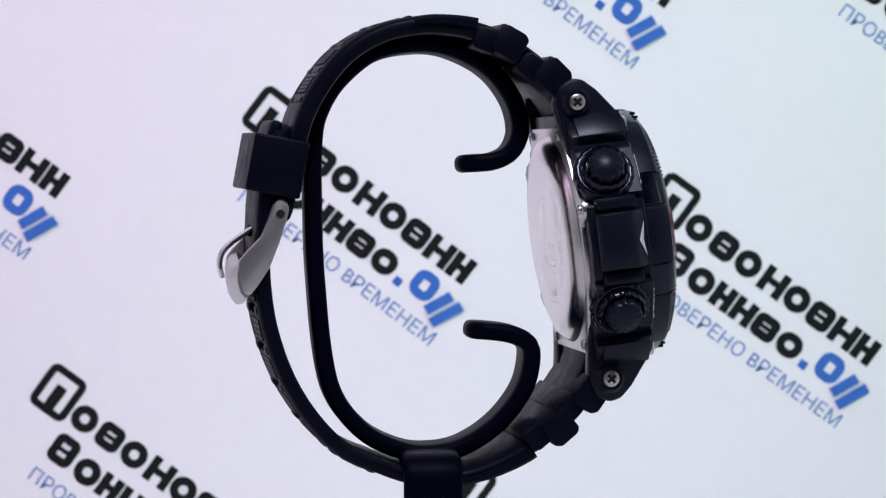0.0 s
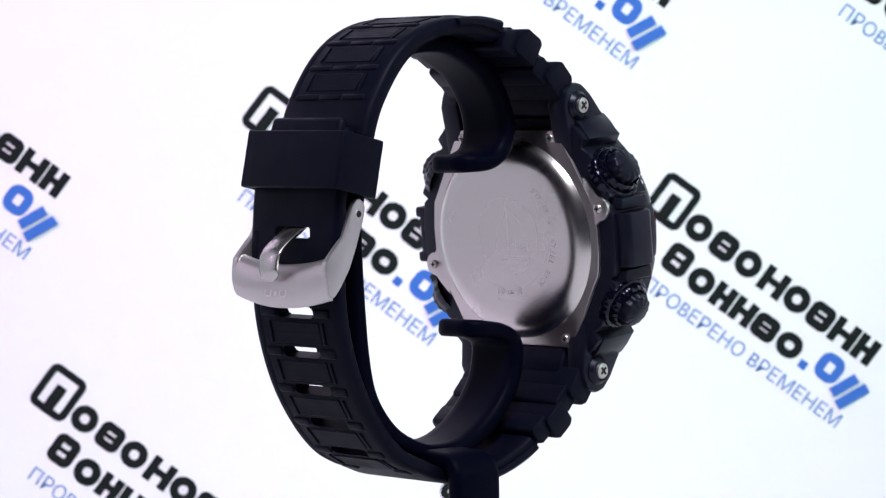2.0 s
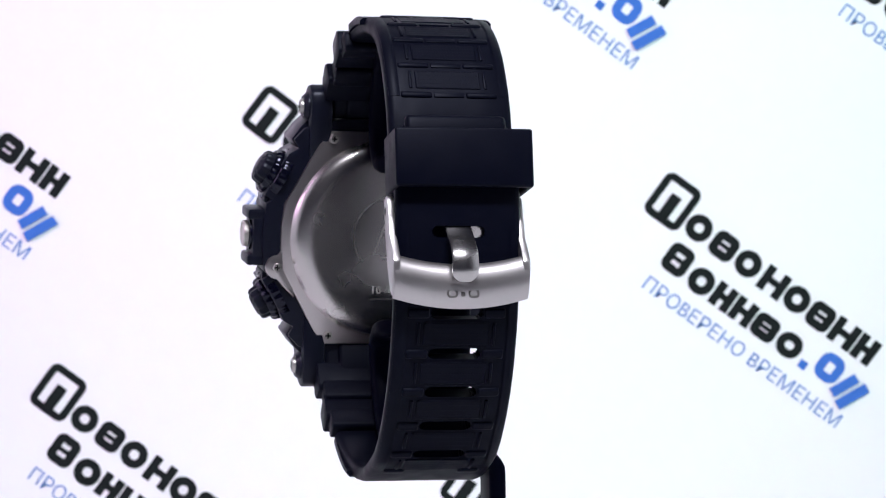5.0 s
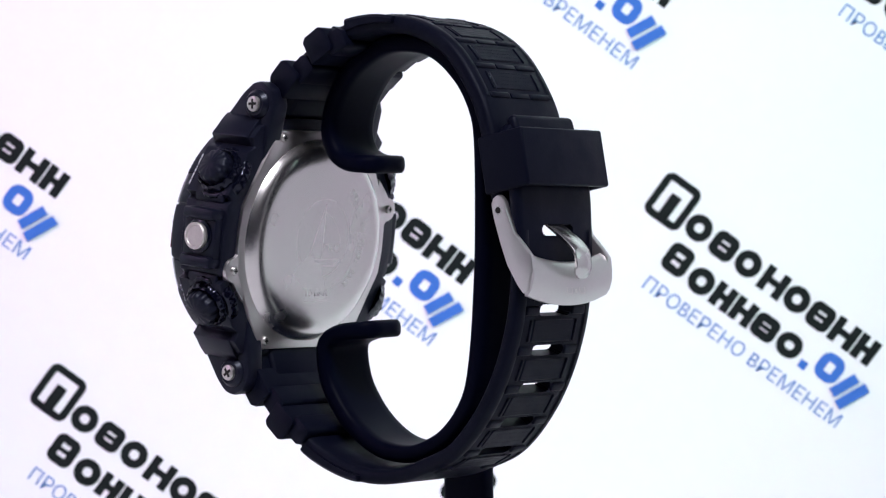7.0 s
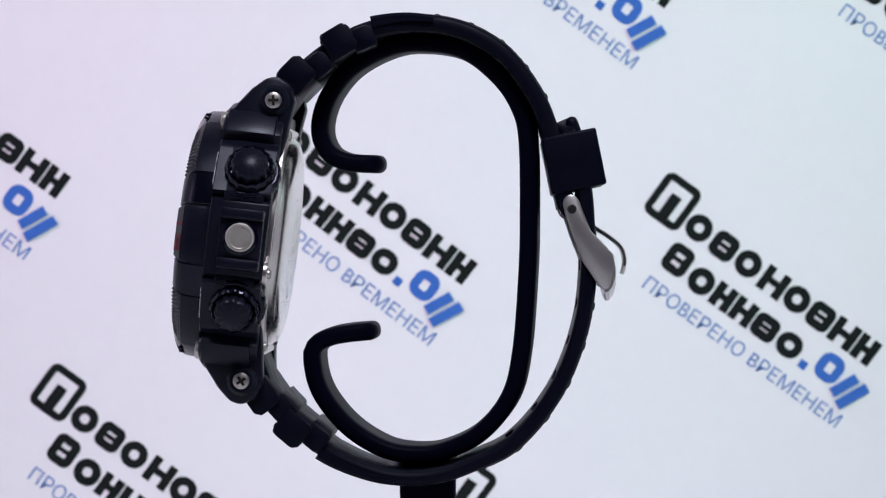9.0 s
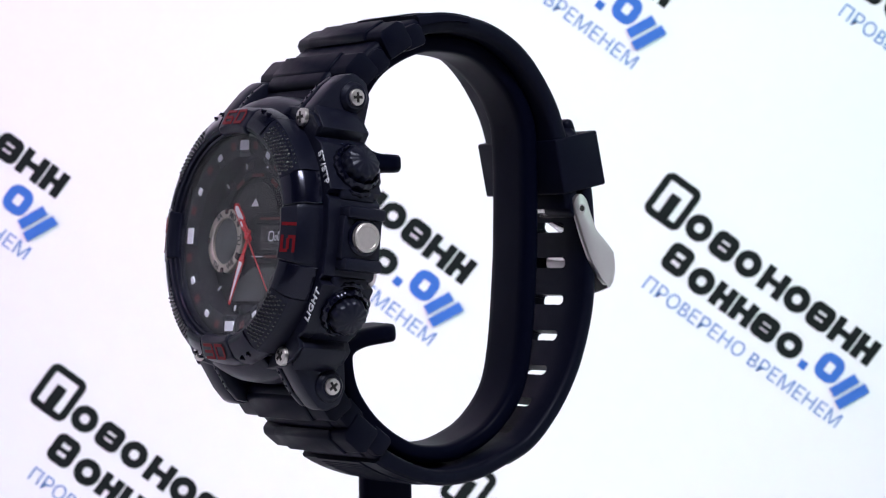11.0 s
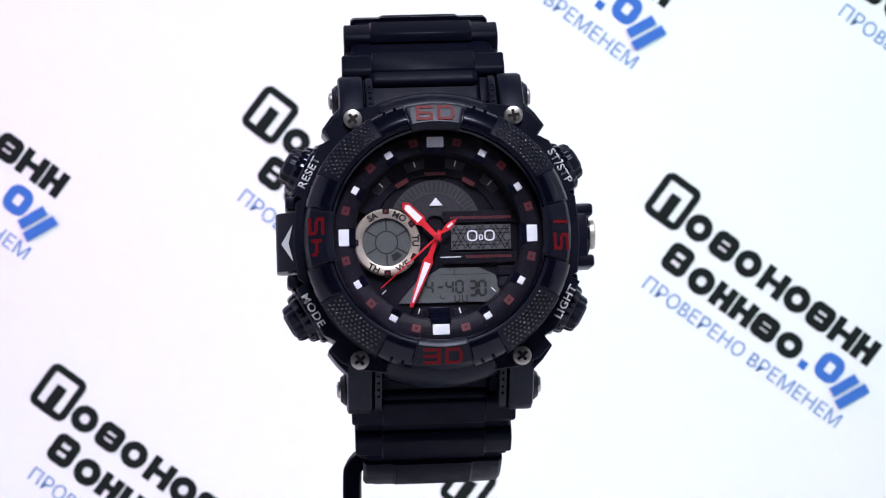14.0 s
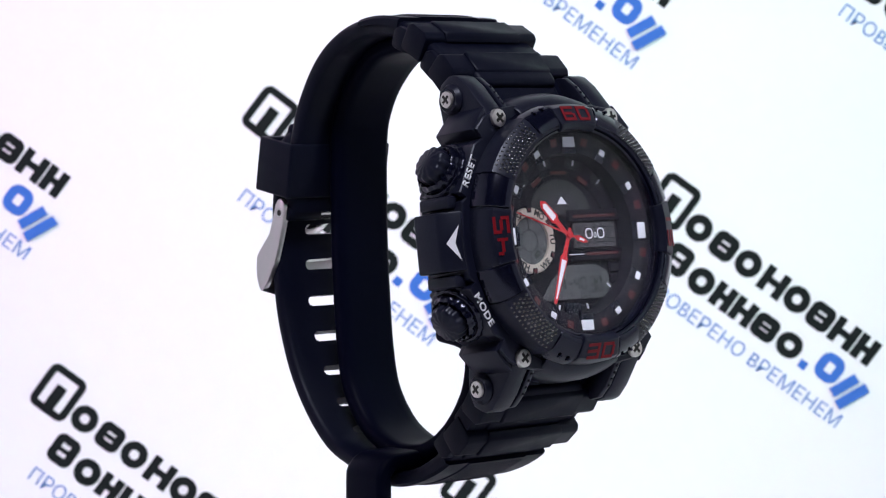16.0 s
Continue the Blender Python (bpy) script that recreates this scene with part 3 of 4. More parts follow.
on_case("chapter_ring", lathe([(17.0, -3.7), (17.0, -0.1), (16.6, 0.1), (14.0, -0.25), (13.6, -0.6), (13.2, -3.7)], 96), DIAL, dial)


def on_dial(name, bm, mat, parent=watch, label="", at=Matrix(), smooth=35):
    """On the sunken floor of the dial."""
    return on_case(name, bm, mat, parent, label, T(0, 0, -2.2) @ at, smooth)


on_dial("dial_step", lathe([(13.2, -1.5), (13.2, -0.85), (10.4, -1.1), (10.2, -1.5)], 72, 20, 140), DIAL, dial)
for h in range(12):
    big = h % 3 == 0
    w, l = (1.35, 0.85) if big else (0.62, 0.5)
    m = turned(-30 * h)
    on_case("hour_marker", moved(box(-w, w, 15.2 - l, 15.2 + l, -0.35, 0.05, 0.06, 1), m), WHITE, dial, "white hour marker", smooth=0)
    on_case("marker_seat", moved(box(-w - 0.3, w + 0.3, 15.2 - l - 1.1, 15.2 + l + 0.2, -0.5, -0.16, 0.08, 1), m), GLOSSY, dial, smooth=0)
for side in (1, -1):
    for a in (13.2, 43.5, 73.5, 104.0, 134.0, 165.0):
        on_case("red_tick", moved(join(flat(-0.7, 0.7, 0.14, 0.62), flat(-0.7, 0.7, -0.62, -0.14), flat(-0.7, -0.16, -0.14, 0.14), flat(0.16, 0.7, -0.14, 0.14)),
                                  turned(-side * a) @ T(0, 15.4, -0.02) @ pose(0, 0, 0, 7.7, 0, 0)), RED_DARK, dial, smooth=0)
    for a in (15.5, 45.5, 134.5, 164.5):
        on_dial("inner_tick", moved(box(-0.08, 0.08, 11.95, 12.85, -0.8, -0.52), turned(-side * a)), WHITE, dial, smooth=0)
        if a < 90:
            plate = [(-1.75, 12.95), (-1.45, 11.45), (1.45, 11.45), (1.75, 12.95)]
            on_dial("inner_plate", moved(prism(plate, -1.1, -0.82, 0.08, 1), turned(-side * a)), DIAL_GREY, dial, smooth=0)
    on_dial("red_bar", moved(box(-1.1, 1.1, 10.1, 10.85, -1.05, -0.85), turned(-side * 31)), RED_DARK, dial, smooth=0)
on_dial("red_bar", box(-1.7, 1.7, 10.2, 10.7, -1.05, -0.86), RED_DARK, dial, smooth=0)


def arc_plate(r, a0, a1, z0, z1, r0=0.0, steps=30):
    pts = [(r * math.cos(radians(a0 + (a1 - a0) * k / steps)), r * math.sin(radians(a0 + (a1 - a0) * k / steps))) for k in range(steps + 1)]
    inner = [(r0 * math.cos(radians(a1 - (a1 - a0) * k / steps)), r0 * math.sin(radians(a1 - (a1 - a0) * k / steps))) for k in range(steps + 1)]
    return prism(pts + (inner if r0 else []), z0, z1)


# upper display: a half-round window with a scale
top = on_dial("upper_display", moved(arc_plate(7.4, 12, 168, -1.3, -1.12), T(-0.2, 2.0, 0)), LCD_DARK, dial, "dark half-round display", smooth=0)
on_dial("scale_arc", moved(arc_plate(7.3, 15, 165, -1.12, -1.08, 5.2), T(-0.2, 2.0, 0)), LINE_GREY_DIM, top, smooth=0)
for k in range(23):
    on_dial("scale_tick", moved(box(5.4, 7.1, -0.13, 0.13, -1.08, -1.04), T(-0.2, 2.0, 0) @ turned(18 + k * 144 / 22)), LCD_INK, top, smooth=0)
on_dial("display_texture", moved(arc_plate(5.0, 16, 164, -1.12, -1.07, 1.6), T(-0.2, 2.0, 0)), DIAL_GREY, top, smooth=0)
on_dial("white_triangle", prism([(-1.1, 5.2), (1.1, 5.2), (0, 6.5)], -0.95, -0.8), WHITE, dial, smooth=0)
# crossbar with red rules and the mark panel
on_dial("crossbar", box(1.0, 14.0, 2.2, 4.2, -1.3, -0.75, 0.15, 1), DIAL, dial)
on_dial("crossbar", box(1.0, 14.0, -4.4, -2.5, -1.3, -0.75, 0.15, 1), DIAL, dial)
on_dial("red_rule", join(*[box(2.2 + k * 0.5, 2.6 + k * 0.5, 2.85, 3.3, -0.75, -0.7) for k in range(20)]), RED_DARK, dial, "row of small dark red characters", smooth=0)
on_dial("red_rule", join(*[box(4.6 + k * 0.5, 5.0 + k * 0.5, -3.5, -3.05, -0.75, -0.7) for k in range(15)]), RED_DARK, dial, "row of small dark red characters", smooth=0)
on_dial("white_rule", box(0.4, 3.8, -3.35, -3.2, -0.75, -0.69), WHITE, dial, smooth=0)
panel = on_dial("mark_panel", box(2.3, 12.0, -2.1, 1.9, -1.3, -1.0), PANEL_GREY, dial, "speckled grey panel with an outlined mark", smooth=0)
lattice = []
for a in (0, 60, 120):
    c, d = math.cos(radians(a)), math.sin(radians(a))
    for k in range(-14, 15):
        ox, oy = 7.1 - d * k * 0.62, -0.1 + c * k * 0.62
        inside = [t * 0.05 for t in range(-240, 241) if 2.45 < ox + c * t * 0.05 < 11.85 and -1.98 < oy + d * t * 0.05 < 1.78]
        if len(inside) > 4 and k % 3:
            t0, t1 = inside[0], inside[-1]
            lattice.append(moved(box(t0, t1, -0.07, 0.07, -1.0, -0.985 - 0.001 * (a // 60)), T(ox, oy, 0) @ turned(a)))
lines = join(*lattice)
tagged(on_dial("panel_lines", lines, DIAL, panel, smooth=0), kind="stuff")
on_dial("outlined_mark", moved(join(ring_block(-2.2, -0.5, -0.85, 0.95, 0.24), ring_block(0.6, 2.3, -0.85, 0.95, 0.24), ring_block(-0.28, 0.38, -0.7, 0.2, 0.16)), T(7.1, 0.1, -0.95)), WHITE, panel, smooth=0)
# lower display with segment figures
low = on_dial("lower_display", prism([(-6.6, -10.6), (8.6, -10.6), (10.2, -8.6), (9.2, -6.2), (6.6, -5.0), (0.4, -5.0), (-3.6, -7.2)], -1.35, -1.15), LCD, dial,
              "dark grey display with segment figures", smooth=0)


def segments(code, x, y, h, w):
    """One figure of seven segments; code names the lit ones."""
    t = h * 0.19
    spots = {"a": (0, h / 2, 0), "g": (0, 0, 0), "d": (0, -h / 2, 0), "f": (-w / 2, h / 4, 1), "b": (w / 2, h / 4, 1), "e": (-w / 2, -h / 4, 1), "c": (w / 2, -h / 4, 1)}
    out = []
    for q in code:
        dx, dy, up = spots[q]
        hw, hh = (t / 2, h * 0.21) if up else (w * 0.42, t / 2)
        out.append(box(x + dx - hw, x + dx + hw, y + dy - hh, y + dy + hh, -1.15, -1.11))
    return join(*out)


for code, x in (("fgbc", -0.9), ("g", 0.9), ("fgbc", 2.4), ("abcdef", 4.0)):
    on_dial("figure", segments(code, x - 0.6, -8.1, 1.9, 1.05), LCD_INK, low, smooth=0)
for code, x in (("fg", 1.2), ("fedcb", 3.6), ("bcdef", 4.8)):
    on_dial("figure", segments(code, x - 0.6, -9.95, 1.1, 0.75), LCD_INK, low, smooth=0)
for code, x in (("abgcd", 6.2), ("abcdef", 7.7)):
    on_dial("figure", segments(code, x - 0.6, -8.4, 2.3, 1.05), LCD_INK, low, smooth=0)
on_dial("display_rule", join(box(0.2, 8.4, -6.15, -6.05, -1.15, -1.12), box(2.6, 2.7, -6.1, -5.1, -1.15, -1.12)), LCD_INK, low, smooth=0)
on_dial("dial_block", box(-1.7, 1.7, -13.6, -11.3, -1.3, -0.5, 0.3, 2), GLOSSY, dial)
for a in (1, -1):
    on_dial("dial_rib", moved(box(2.2, 4.6, -13.4, -11.6, -1.4, -0.8, 0.25, 1), Matrix.Diagonal((a, 1, 1, 1))), DIAL, dial)
    on_dial("dial_rib", moved(box(9.6, 13.0, -6.6, -4.8, -1.4, -0.7, 0.25, 1), T(0, a * 0.9 - 0.9, 0)), DIAL, dial)
# day ring
SUB = T(-8.2, -0.6, 0)
sub = on_dial("day_ring", moved(lathe([(3.95, -1.3), (3.95, -0.55), (4.2, -0.4), (5.2, -0.4), (5.45, -0.6), (5.45, -1.3)], 64), SUB), CHAMPAGNE, dial,
              "champagne metal ring with the days")
on_dial("day_display", moved(disc(3.95, -1.3, -1.0, 48), SUB), LCD, sub, "grey round display with six cells", smooth=0)
on_dial("cell_line", moved(join(moved(thin_ring(1.7, 0.22, 36), T(0, 0, -1.0)), *[moved(box(1.8, 3.9, -0.12, 0.12, -1.0, -0.96), turned(30 + 60 * k)) for k in range(6)]), SUB), LCD_INK, sub, smooth=0)
on_dial("day_mark", moved(arc_plate(3.3, -72, -42, -1.0, -0.95, 2.2, 8), SUB), LCD_INK, sub, smooth=0)
for ch, a in (("SA", 118), ("MO", 62), ("TU", 2), ("WE", -58), ("TH", -118)):
    up = a - 90 if a > 20 else (a + 90 if a < -20 else -90)
    on_dial("day_name", moved(lettering(ch, 1.12, 0.03, 0.03), SUB @ T(4.68 * math.cos(radians(a)), 4.68 * math.sin(radians(a)), -0.4) @ turned(up)), LCD_INK, sub, smooth=0)
for a in (90, 180, -90, 35, -30):
    on_dial("ring_notch", moved(box(4.55, 5.7, -0.55, 0.55, -1.2, -0.34, 0.08, 1), SUB @ turned(a)), DIAL, sub)
    on_dial("ring_notch_mark", moved(box(4.8, 5.3, -0.28, 0.28, -0.34, -0.31), SUB @ turned(a)), RED_DARK, sub, smooth=0)


# the pointers: their own poses are in the watch's space
def pointer(name, outline, white_points, z, label):
    ob = part(name, prism(outline, z, z + 0.14, 0.03, 1), RED_BRIGHT, watch, label, Matrix(), 0)
    if white_points:
        part("pale_inlay", prism(white_points, z + 0.14, z + 0.18), WHITE, ob, "", Matrix(), 0)
    return ob


hour_pointer = pointer("hour_pointer", [(-0.32, -0.9), (0.32, -0.9), (0.5, 3.2), (0.95, 3.8), (0.78, 7.2), (0, 8.0), (-0.78, 7.2), (-0.95, 3.8), (-0.5, 3.2)],
                       [(-0.58, 3.9), (0.58, 3.9), (0.5, 6.9), (0, 7.3), (-0.5, 6.9)], -2.55, "red hour pointer with a pale inlay")
minute_pointer = pointer("minute_pointer", [(-0.3, -1.2), (0.3, -1.2), (0.45, 3.4), (0.85, 4.2), (0.3, 12.2), (-0.3, 12.2), (-0.85, 4.2), (-0.45, 3.4)],
                         [(-0.52, 4.5), (0.52, 4.5), (0.12, 11.4), (-0.12, 11.4)], -2.3, "red minute pointer with a pale inlay")
second_pointer = pointer("second_pointer", [(-0.42, -3.4), (0, -4.3), (0.42, -3.4), (0.5, -2.0), (0.2, -1.2), (0.16, 0), (0.09, 12.4), (-0.09, 12.4), (-0.16, 0), (-0.2, -1.2), (-0.5, -2.0)],
                         [(-0.18, -3.3), (0.18, -3.3), (0.2, -2.2), (-0.2, -2.2)], -2.0, "thin red second pointer")
part("pointer_hub", disc(0.62, -2.1, -1.75, 20, 0.1), RED_BRIGHT, second_pointer)
glass = on_case("crystal", disc(17.2, 1.05, 1.75, 96, 0.1), GLASS, label="flat clear watch glass", smooth=20)
glass.visible_shadow = False

# ---- strap ----
UP = Way([(-25.5, 13.6), (-23.6, 16.6), (-20.0, 20.4), (-15, 24.1), (-9, 27.0), (-1, 28.3), (7.4, 26.9), (14.5, 22.6), (20.0, 15.1), (22.6, 8.0),
          (24.0, 1.0), (25.0, -3.4)])
LOW = Way([(-29.6, -29.5), (-28.2, -33.6), (-25.0, -37.8), (-21.0, -41.4), (-15.6, -45.5), (-8.8, -48.5), (-3, -49.5), (3.2, -48.9), (8.4, -47.1), (14.6, -44.2),
           (20.1, -38.6), (24.4, -31.5), (27.3, -22.9), (28.4, -14.4), (28.3, -6.5), (27.8, 0), (26.5, 5), (25.1, 9.6), (24.3, 11.6)])
# the soft strap drifts sideways towards the buckle
DRIFT = Matrix(((1, 0.0523, 0, 0), (-0.0286, 0.99, 0, 0), (0, 0, 1, 0), (0, 0, 0, 1)))
LEAN = T(0.1, 0.4, 0) @ DRIFT @ pose(0, 0, 0, 0, -1.12, 0)
EDGE = [(-1, 0.45), (-0.97, 0.8), (-0.9, 1), (-0.42, 1), (-0.40, 1), (-0.36, 1), (0.36, 1), (0.40, 1), (0.42, 1), (0.9, 1), (0.97, 0.8), (1, 0.45)]


def strap_rows(way, w0, w1, th, tip=0.0, shift=0.0):
    def rows(s):
        f = min(1, max(0, (s - 14) / 24))
        w = w0 + (w1 - w0) * f
        if tip and s > way.length - tip:
            e = (s - (way.length - tip)) / tip
            w *= math.sqrt(max(0.15, 1 - e * e * 0.85))
        return [(x * w, shift - th / 2 * y, shift + th / 2 * y) for x, y in EDGE]
    return rows


def stations(way, extra=(), step=0.8):
    s = sorted({round(way.length * k / round(way.length / step), 3) for k in range(round(way.length / step) + 1)} | {round(e, 3) for e in extra})
    return s


def lean_part(name, bm, mat, parent=None, label="", at=Matrix(), smooth=35):
    """The strap hangs a little askew with the case."""
    return part(name, bm, mat, parent, label, LEAN @ at, smooth)


strap_up = lean_part("strap_buckle_half", band(UP, stations(UP), strap_rows(UP, 12.0, 10.55, 3.1)), RUBBER, watch, "black rubber strap half with the buckle", smooth=50)
hole_s = [LOW.near(-20.1, LOW.length * 0.4) + k * 6.75 for k in (1.95, 1, 0, -1, -2, -3, -4)]
holes = [(s - d, s + d, q, 11 - q) for s in hole_s for d, q in ((0.95, 5), (0.75, 4), (0.4, 3))]
strap_low = lean_part("strap_hole_half", band(LOW, stations(LOW, [e for h in holes for e in h[:2]]), strap_rows(LOW, 12.0, 10.55, 2.6, 4.0, -0.2), holes), RUBBER, watch,
                 "black rubber strap half with oblong holes", smooth=50)


def link(way, s, half, length, lift, thick, parent, side=1):
    """A stepped link across the strap near the case, with a raised middle."""
    at = way.basis(s, side)
    prof = [(-length / 2, lift - thick), (length / 2 - 0.5, lift - thick), (length / 2, lift - thick + 0.6), (length / 2, lift - 0.9), (length / 2 - 1.0, lift),
            (-length / 2 + 0.9, lift), (-length / 2, lift - 0.7)]
    b = moved(prism(prof, -half, half, 0.35, 2), Matrix(((0, 0, 1, 0), (1, 0, 0, 0), (0, 1, 0, 0), (0, 0, 0, 1))))
    lk = lean_part("link", b, RUBBER, parent, "", at)
    mid = moved(prism([(-length / 2 - 0.5, lift - 1.2), (length / 2 - 0.2, lift - 1.2), (length / 2 - 0.7, lift + 0.4), (-length / 2 + 0.2, lift + 0.4)], -8.6, 8.6, 0.25, 1),
                Matrix(((0, 0, 1, 0), (1, 0, 0, 0), (0, 1, 0, 0), (0, 0, 0, 1))))
    lean_part("link_panel", mid, RUBBER, lk, "", at)


for way, parent, side, spots in ((UP, strap_up, 1, (7.2, 16.4)), (LOW, strap_low, -1, (6.0, 13.6))):
    for k, s in enumerate(spots):
        up = 2.9 if side > 0 else 3.3
        link(way, s, 13.5 - k * 0.5, 5.4, up, 5.2, parent, side)
        link(way, s + 4.0, 12.7 - k * 0.3, 4.2, up - 1.9, 4.0, parent, side)
    # end panel by the case and the low pad after the links
    at = way.basis(2.6, side)
    lean_part("end_panel", box(-9.4, 9.4, -4.6, 4.6, -2.0, 2.0, 0.9, 3), RUBBER, parent, "", at)
    lean_part("end_bar", box(-9.2, 9.2, -1.9, 1.9, 0.0, 3.1, 1.3, 4), RUBBER, parent, "", way.basis(4.2, side))
    # flush cap that ends the links, with a grained inset
    s0, s1 = (22.6, 33.0) if side > 0 else (19.6, 33.0)
    cap_at = [s0 + (s1 - s0) * k / 16 for k in range(17)]

    def cap_rows(q):
        rise = 2.2 - 0.85 * max(0.0, (q - s0) / (s1 - s0))
        return [(-11.7, 0.2, rise - 0.5), (-11.2, 0.2, rise), (-6.8, 0.2, rise), (-6.5, 0.2, rise + 0.22), (6.5, 0.2, rise + 0.22), (6.8, 0.2, rise),
                (11.2, 0.2, rise), (11.7, 0.2, rise - 0.5)]

    cap = lean_part("cap", band(way, cap_at, cap_rows, (), side), RUBBER, parent, "", smooth=30)
    grain = bmesh.new()
    for i in range(24):
        for j in range(18):
            q = s0 + 0.9 + j * (s1 - s0 - 1.8) / 17
            rise = 2.4 - 0.85 * (q - s0) / (s1 - s0)
            f = way.basis(q, side)
            x = -6.1 + i * 0.53 + (j % 2) * 0.2
            v = [grain.verts.new(f @ Vector(p)) for p in ((x - 0.2, 0, rise), (x, -0.28, rise), (x + 0.2, 0, rise), (x, 0.28, rise), (x, 0, rise + 0.16))]
            for e in range(4):
                grain.faces.new((v[e], v[(e + 1) % 4], v[4]))
    tagged(lean_part("cap_grain", grain, RUBBER, cap, "", smooth=0), kind="stuff")

# rails, pads and capsule grooves on the outer face of the strap
def dress(way, parent, s0, s1, step, side, gap=0.8, up=0.0):
    """Raised pads with grooves between them, and fine grain on the pads."""
    n = int((s1 - s0) / step)
    pad = lean_part("pad", box(-5.6, 5.6, -step / 2 + gap + 0.25, step / 2 - gap - 0.25, 1.0, 1.5, 0.18, 1), RUBBER, parent, "", way.basis(s0 + step / 2, side) @ T(0, 0, up))
    for k in range(n):
        s = s0 + step * (k + 0.5)
        if k:
            lean_part("pad", box(-5.6, 5.6, -step / 2 + gap + 0.25, step / 2 - gap - 0.25, 1.0, 1.5, 0.18, 1), RUBBER, parent, "", way.basis(s, side) @ T(0, 0, up))
        tex = bmesh.new()
        for i in range(22):
            for j in range(5):
                x, y = -5.0 + i * 0.476, (-1 + 0.5 * j) * (step / 2 - 1.3)
                v = [tex.verts.new(p) for p in ((x - 0.2, y, 1.49), (x, y - 0.25, 1.49), (x + 0.2, y, 1.49), (x, y + 0.25, 1.49), (x, y, 1.55))]
                for q in range(4):
                    tex.faces.new((v[q], v[(q + 1) % 4], v[4]))
        tagged(lean_part("pad_grain", tex, RUBBER, parent, "", way.basis(s, side) @ T(0, 0, up), 0), kind="stuff")
        for e in (-1, 1):
            lean_part("side_rib", box(e * 6.4 - 0.28, e * 6.4 + 0.28, -step / 2 + gap + 0.3, step / 2 - gap - 0.3, 1.0, 1.6, 0.2, 2), RUBBER, parent, "", way.basis(s, side) @ T(0, 0, up))
    # rounded bars in each slot
    for k in range(n + 1):
        at = way.basis(s0 + step * k, side) @ T(0, 0, up)
        for e in (-1, 1):
            x0, x1 = sorted((e * (4.6 if side < 0 else 2.9), e * 8.3))
            lean_part("slot_bar", box(x0, x1, -gap * 0.72, gap * 0.72, 0.9, 1.72, 0.4, 3), RUBBER, parent, "", at)
        if side > 0:
            lean_part("slot_bridge", box(-2.6, 2.6, -gap * 0.6, gap * 0.6, 0.9, 1.58, 0.15, 2), RUBBER, parent, "", at)
    for e in (-1, 1):
        lean_part("rail", band(way, [s0 + (s1 - s0) * k / 40 for k in range(41)], lambda s: [(e * 8.7 - 0.9, 0.9 + up, 1.1 + up), (e * 8.7, 0.9 + up, 1.5 + up), (e * 9.7, 0.9 + up, 1.4 + up), (e * 10.3, 0.9 + up, 1.0 + up)], (), side),
                   RUBBER, parent, smooth=50)


dress(UP, strap_up, 33.5, 56.5, 5.7, 1, up=0.18)
dress(LOW, strap_low, hole_s[-1] - 6.75, hole_s[0], 6.75, -1, 1.15, 0.18)

# keeper loop round both halves
MID = Matrix(((1, 0, 0, -0.7), (0, -0.19, 0.982, 26.8), (0, 0.982, 0.19, 4.5), (0, 0, 0, 1)))
loop = bmesh.new()
rings = [[loop.verts.new((x, y, z)) for x, z in corners] for y in (-4.9, 4.9)
         for corners in (((-11.65, -5.3), (11.65, -5.3), (11.65, 4.2), (-11.65, 4.2)), ((-10.75, -4.3), (10.75, -4.3), (10.75, 2.9), (-10.75, 2.9)))]
for one, two in ((0, 1), (1, 3), (3, 2), (2, 0)):
    for k in range(4):
        n = (k + 1) % 4
        loop.faces.new((rings[one][k], rings[one][n], rings[two][n], rings[two][k]))
bmesh.ops.recalc_face_normals(loop, faces=loop.faces)
soften(loop, 0.43, 3)
lean_part("keeper_loop", loop, RUBBER, watch, "smooth black rubber keeper loop", MID)
lean_part("strap_tip_ridge", box(-8.6, 8.6, -2.0, 2.0, 0.2, 2.4, 1.0, 4), RUBBER, strap_low, "", LOW.basis(LOW.length - 2.0, -1))

# buckle
arm_side = [(24.2, -2.8), (24.6, -1.8), (25.4, -1.2), (26.3, -1.4), (27.1, -2.4), (27.8, -4.5), (29.1, -7.6), (31.6, -10.1), (32.9, -11.6), (33.1, -13.2), (32.2, -17.1), (31.1, -17.6), (29.7, -16.0),
            (27.6, -12.8), (26.0, -8.8), (24.7, -5.0)]
YZX = Matrix(((0, 0, 1, 0), (1, 0, 0, 0), (0, 1, 0, 0), (0, 0, 0, 1)))
buckle = bmesh.new()
plate = [(29.8, -11.4), (31.1, -10.6), (32.1, -11.0), (32.8, -12.2), (33.15, -13.7), (33.1, -15.3), (32.6, -17.0), (31.9, -17.9), (31.3, -17.9), (31.3, -16.6), (31.7, -13.8)]
rows = []
for k in range(25):
    x = -11.35 + 22.7 * k / 24
    drop = -1.9 * (1 - (x / 12.0) ** 2) + 0.2
    rows.append([buckle.verts.new((x, y + 0.5 * (1 - (x / 12.0) ** 2), z + drop)) for y, z in plate])
for a, b in zip(rows, rows[1:]):
    for i in range(len(plate)):
        j = (i + 1) % len(plate)
        buckle.faces.new((a[i], a[j], b[j], b[i]))
buckle.faces.new(rows[0]), buckle.faces.new(rows[-1][::-1])
buckle_ob = lean_part("buckle", buckle, SATIN, watch, "brushed steel pin buckle", smooth=40)
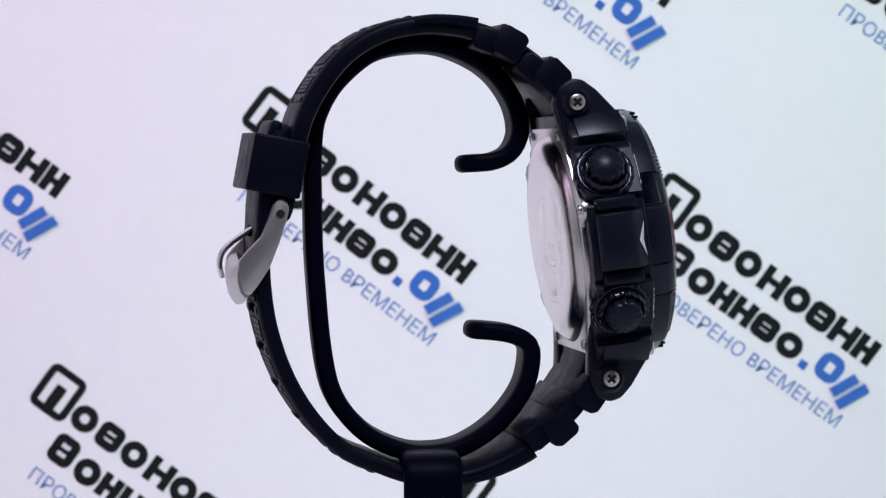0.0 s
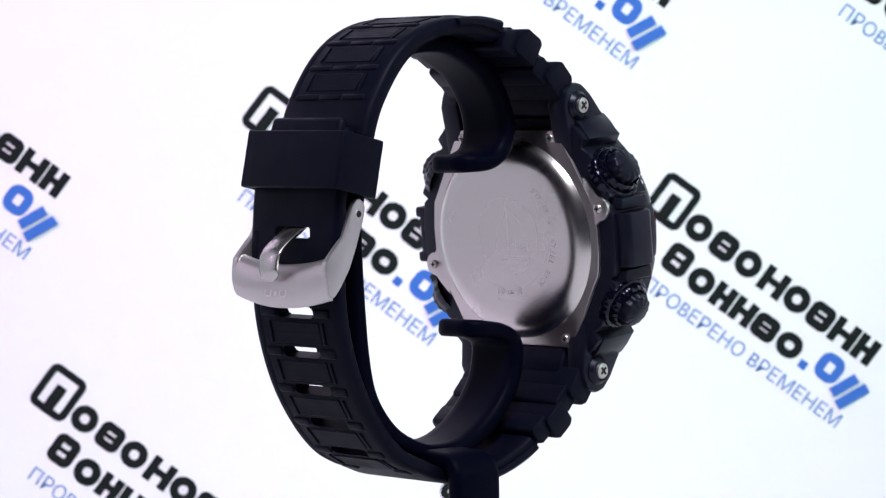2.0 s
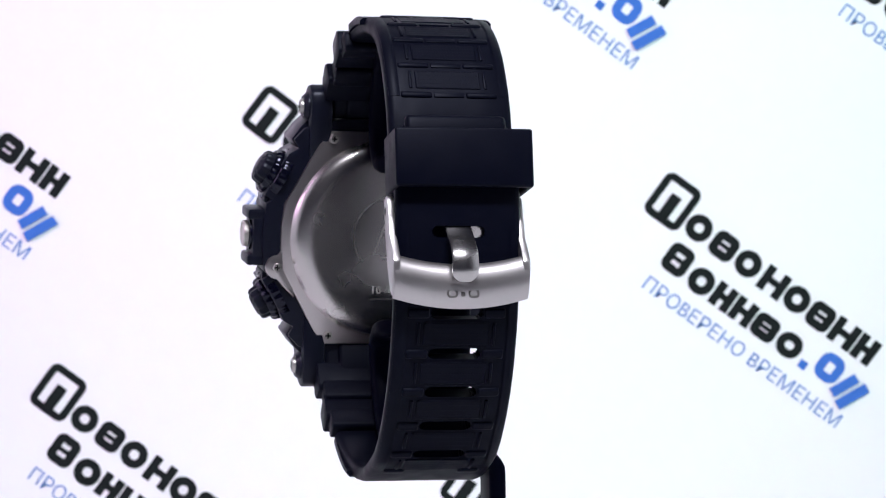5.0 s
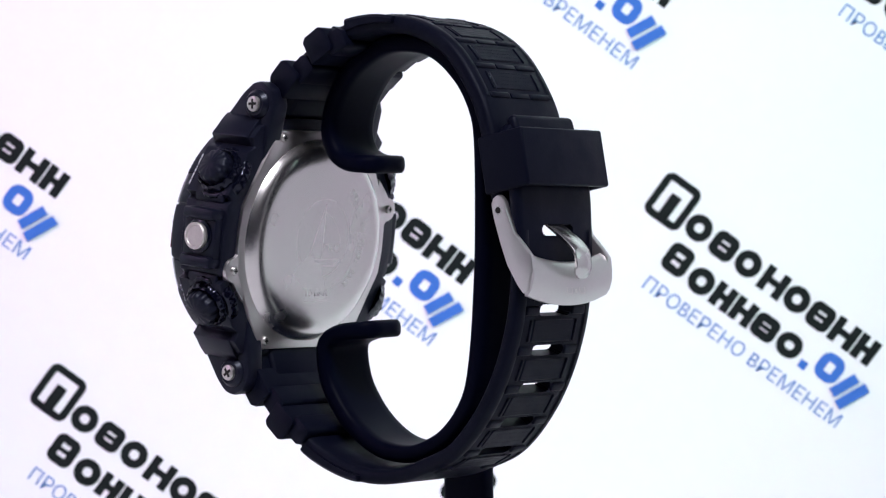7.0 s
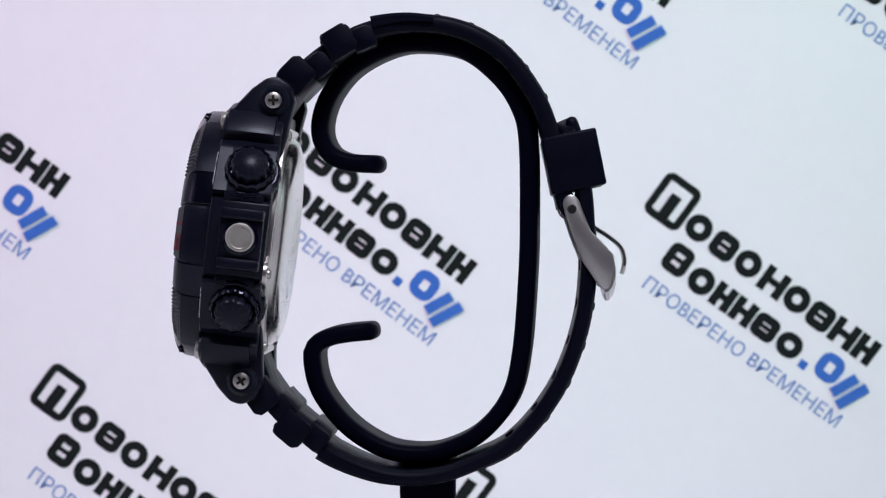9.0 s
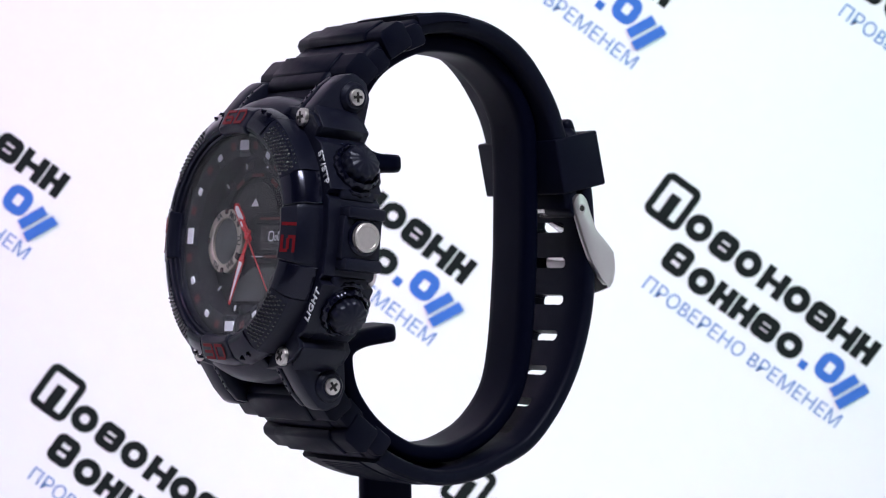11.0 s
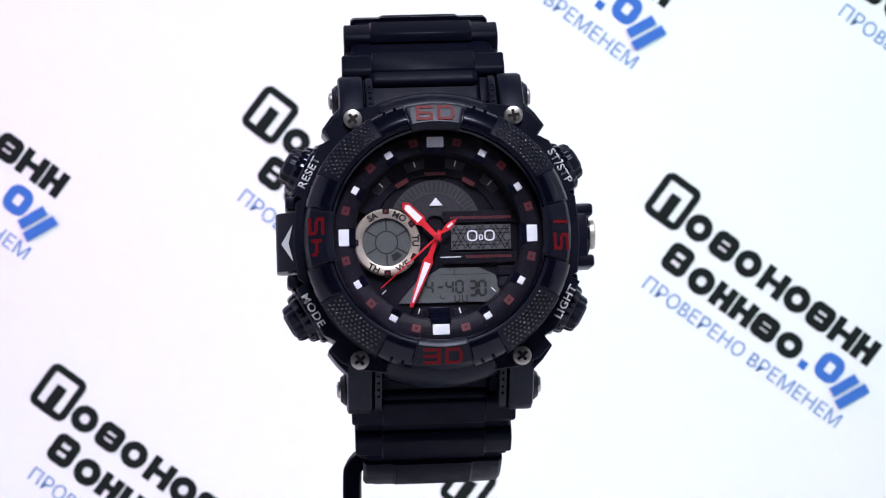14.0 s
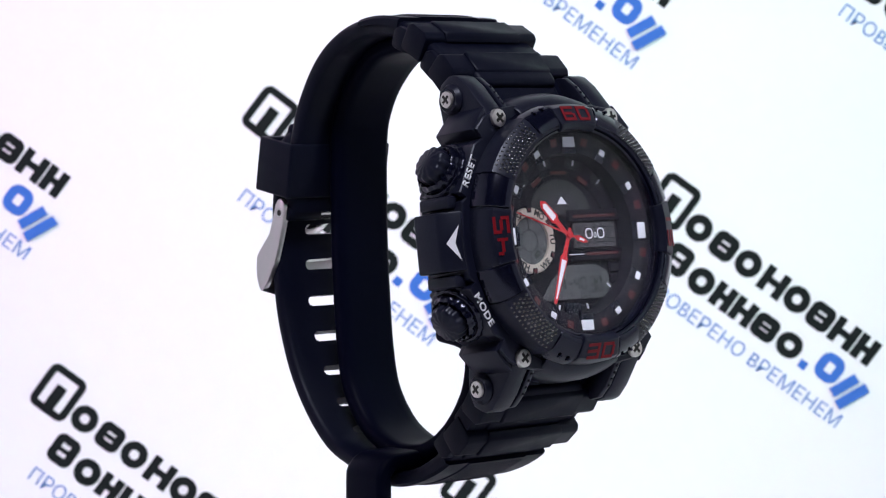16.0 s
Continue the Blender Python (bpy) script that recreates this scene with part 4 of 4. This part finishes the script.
for e in (-1, 1):
    lean_part("buckle_arm", moved(prism(arm_side, e * 10.9 - 0.65, e * 10.9 + 0.65, 0.3, 2), YZX), SATIN, buckle_ob)
    lean_part("bar_end", moved(disc(0.55, e * 10.9 - 0.72, e * 10.9 + 0.72, 16), T(0, 25.8, -3.8) @ Matrix(((0, 0, 1, 0), (1, 0, 0, 0), (0, 1, 0, 0), (0, 0, 0, 1)))), RECESS_DARK, buckle_ob)
lean_part("spring_bar", moved(disc(0.8, -11.6, 11.6, 20), T(0, 25.8, -3.8) @ YZX), POLISHED, buckle_ob)
for e in (-1, 1):
    lean_part("bar_roll", moved(disc(1.75, e * 7.0 - 3.9, e * 7.0 + 3.9, 24, 0.3), T(0, 25.5, -3.6) @ YZX), RUBBER, strap_up)
tongue_way = Way([(25.8, -4.1), (27.8, -5.4), (30.2, -7.0), (33.0, -8.9), (34.7, -10.6), (35.2, -12.8), (34.7, -15.0)])
lean_part("tongue", band(tongue_way, [tongue_way.length * k / 40 for k in range(41)],
                    lambda s: [(x * (2.2 - 0.0 * s) * (1 if s < tongue_way.length - 1.6 else math.sqrt(max(0.1, 1 - ((s - tongue_way.length + 1.6) / 1.6) ** 2 * 0.8))), -0.35 * h, 0.35 * h)
                               for x, h in ((-1, 0.5), (-0.9, 1), (0, 1), (0.9, 1), (1, 0.5))]), POLISHED, buckle_ob, "bright steel buckle tongue", smooth=50)
lean_part("faint_mark", moved(join(ring_block(-2.7, -0.9, -0.75, 0.75, 0.3), ring_block(0.9, 2.7, -0.75, 0.75, 0.3), flat(-0.35, 0.35, -0.5, 0.2)),
                         T(0, 33.7, -17.0) @ pose(0, 0, 0, 90, 0, 180) @ pose(0, 0, 0, -12, 0, 0)), ENGRAVED, buckle_ob, smooth=0)


# ---- what moves ----
def motions():
    rows = [(t, SPIN @ pose(0, 0, 0, 0, 0, a)) for t, a in TURN]
    walk(watch, rows)
    walk(stand, rows)
    seat = MM @ CASE @ MM.inverted()
    ticks = [i * 2.0 for i in range(9)]
    walk(second_pointer, [(t, seat @ pose(0, 0, 0, 0, 0, -(223 + 30 * (t - 13.8)))) for t in ticks])
    walk(minute_pointer, [(t, seat @ pose(0, 0, 0, 0, 0, -(202 + 0.5 * (t - 13.8)))) for t in (0.0, 16.0)])
    walk(hour_pointer, [(t, seat @ pose(0, 0, 0, 0, 0, -(316 + 0.04 * (t - 13.8)))) for t in (0.0, 16.0)])


motions()
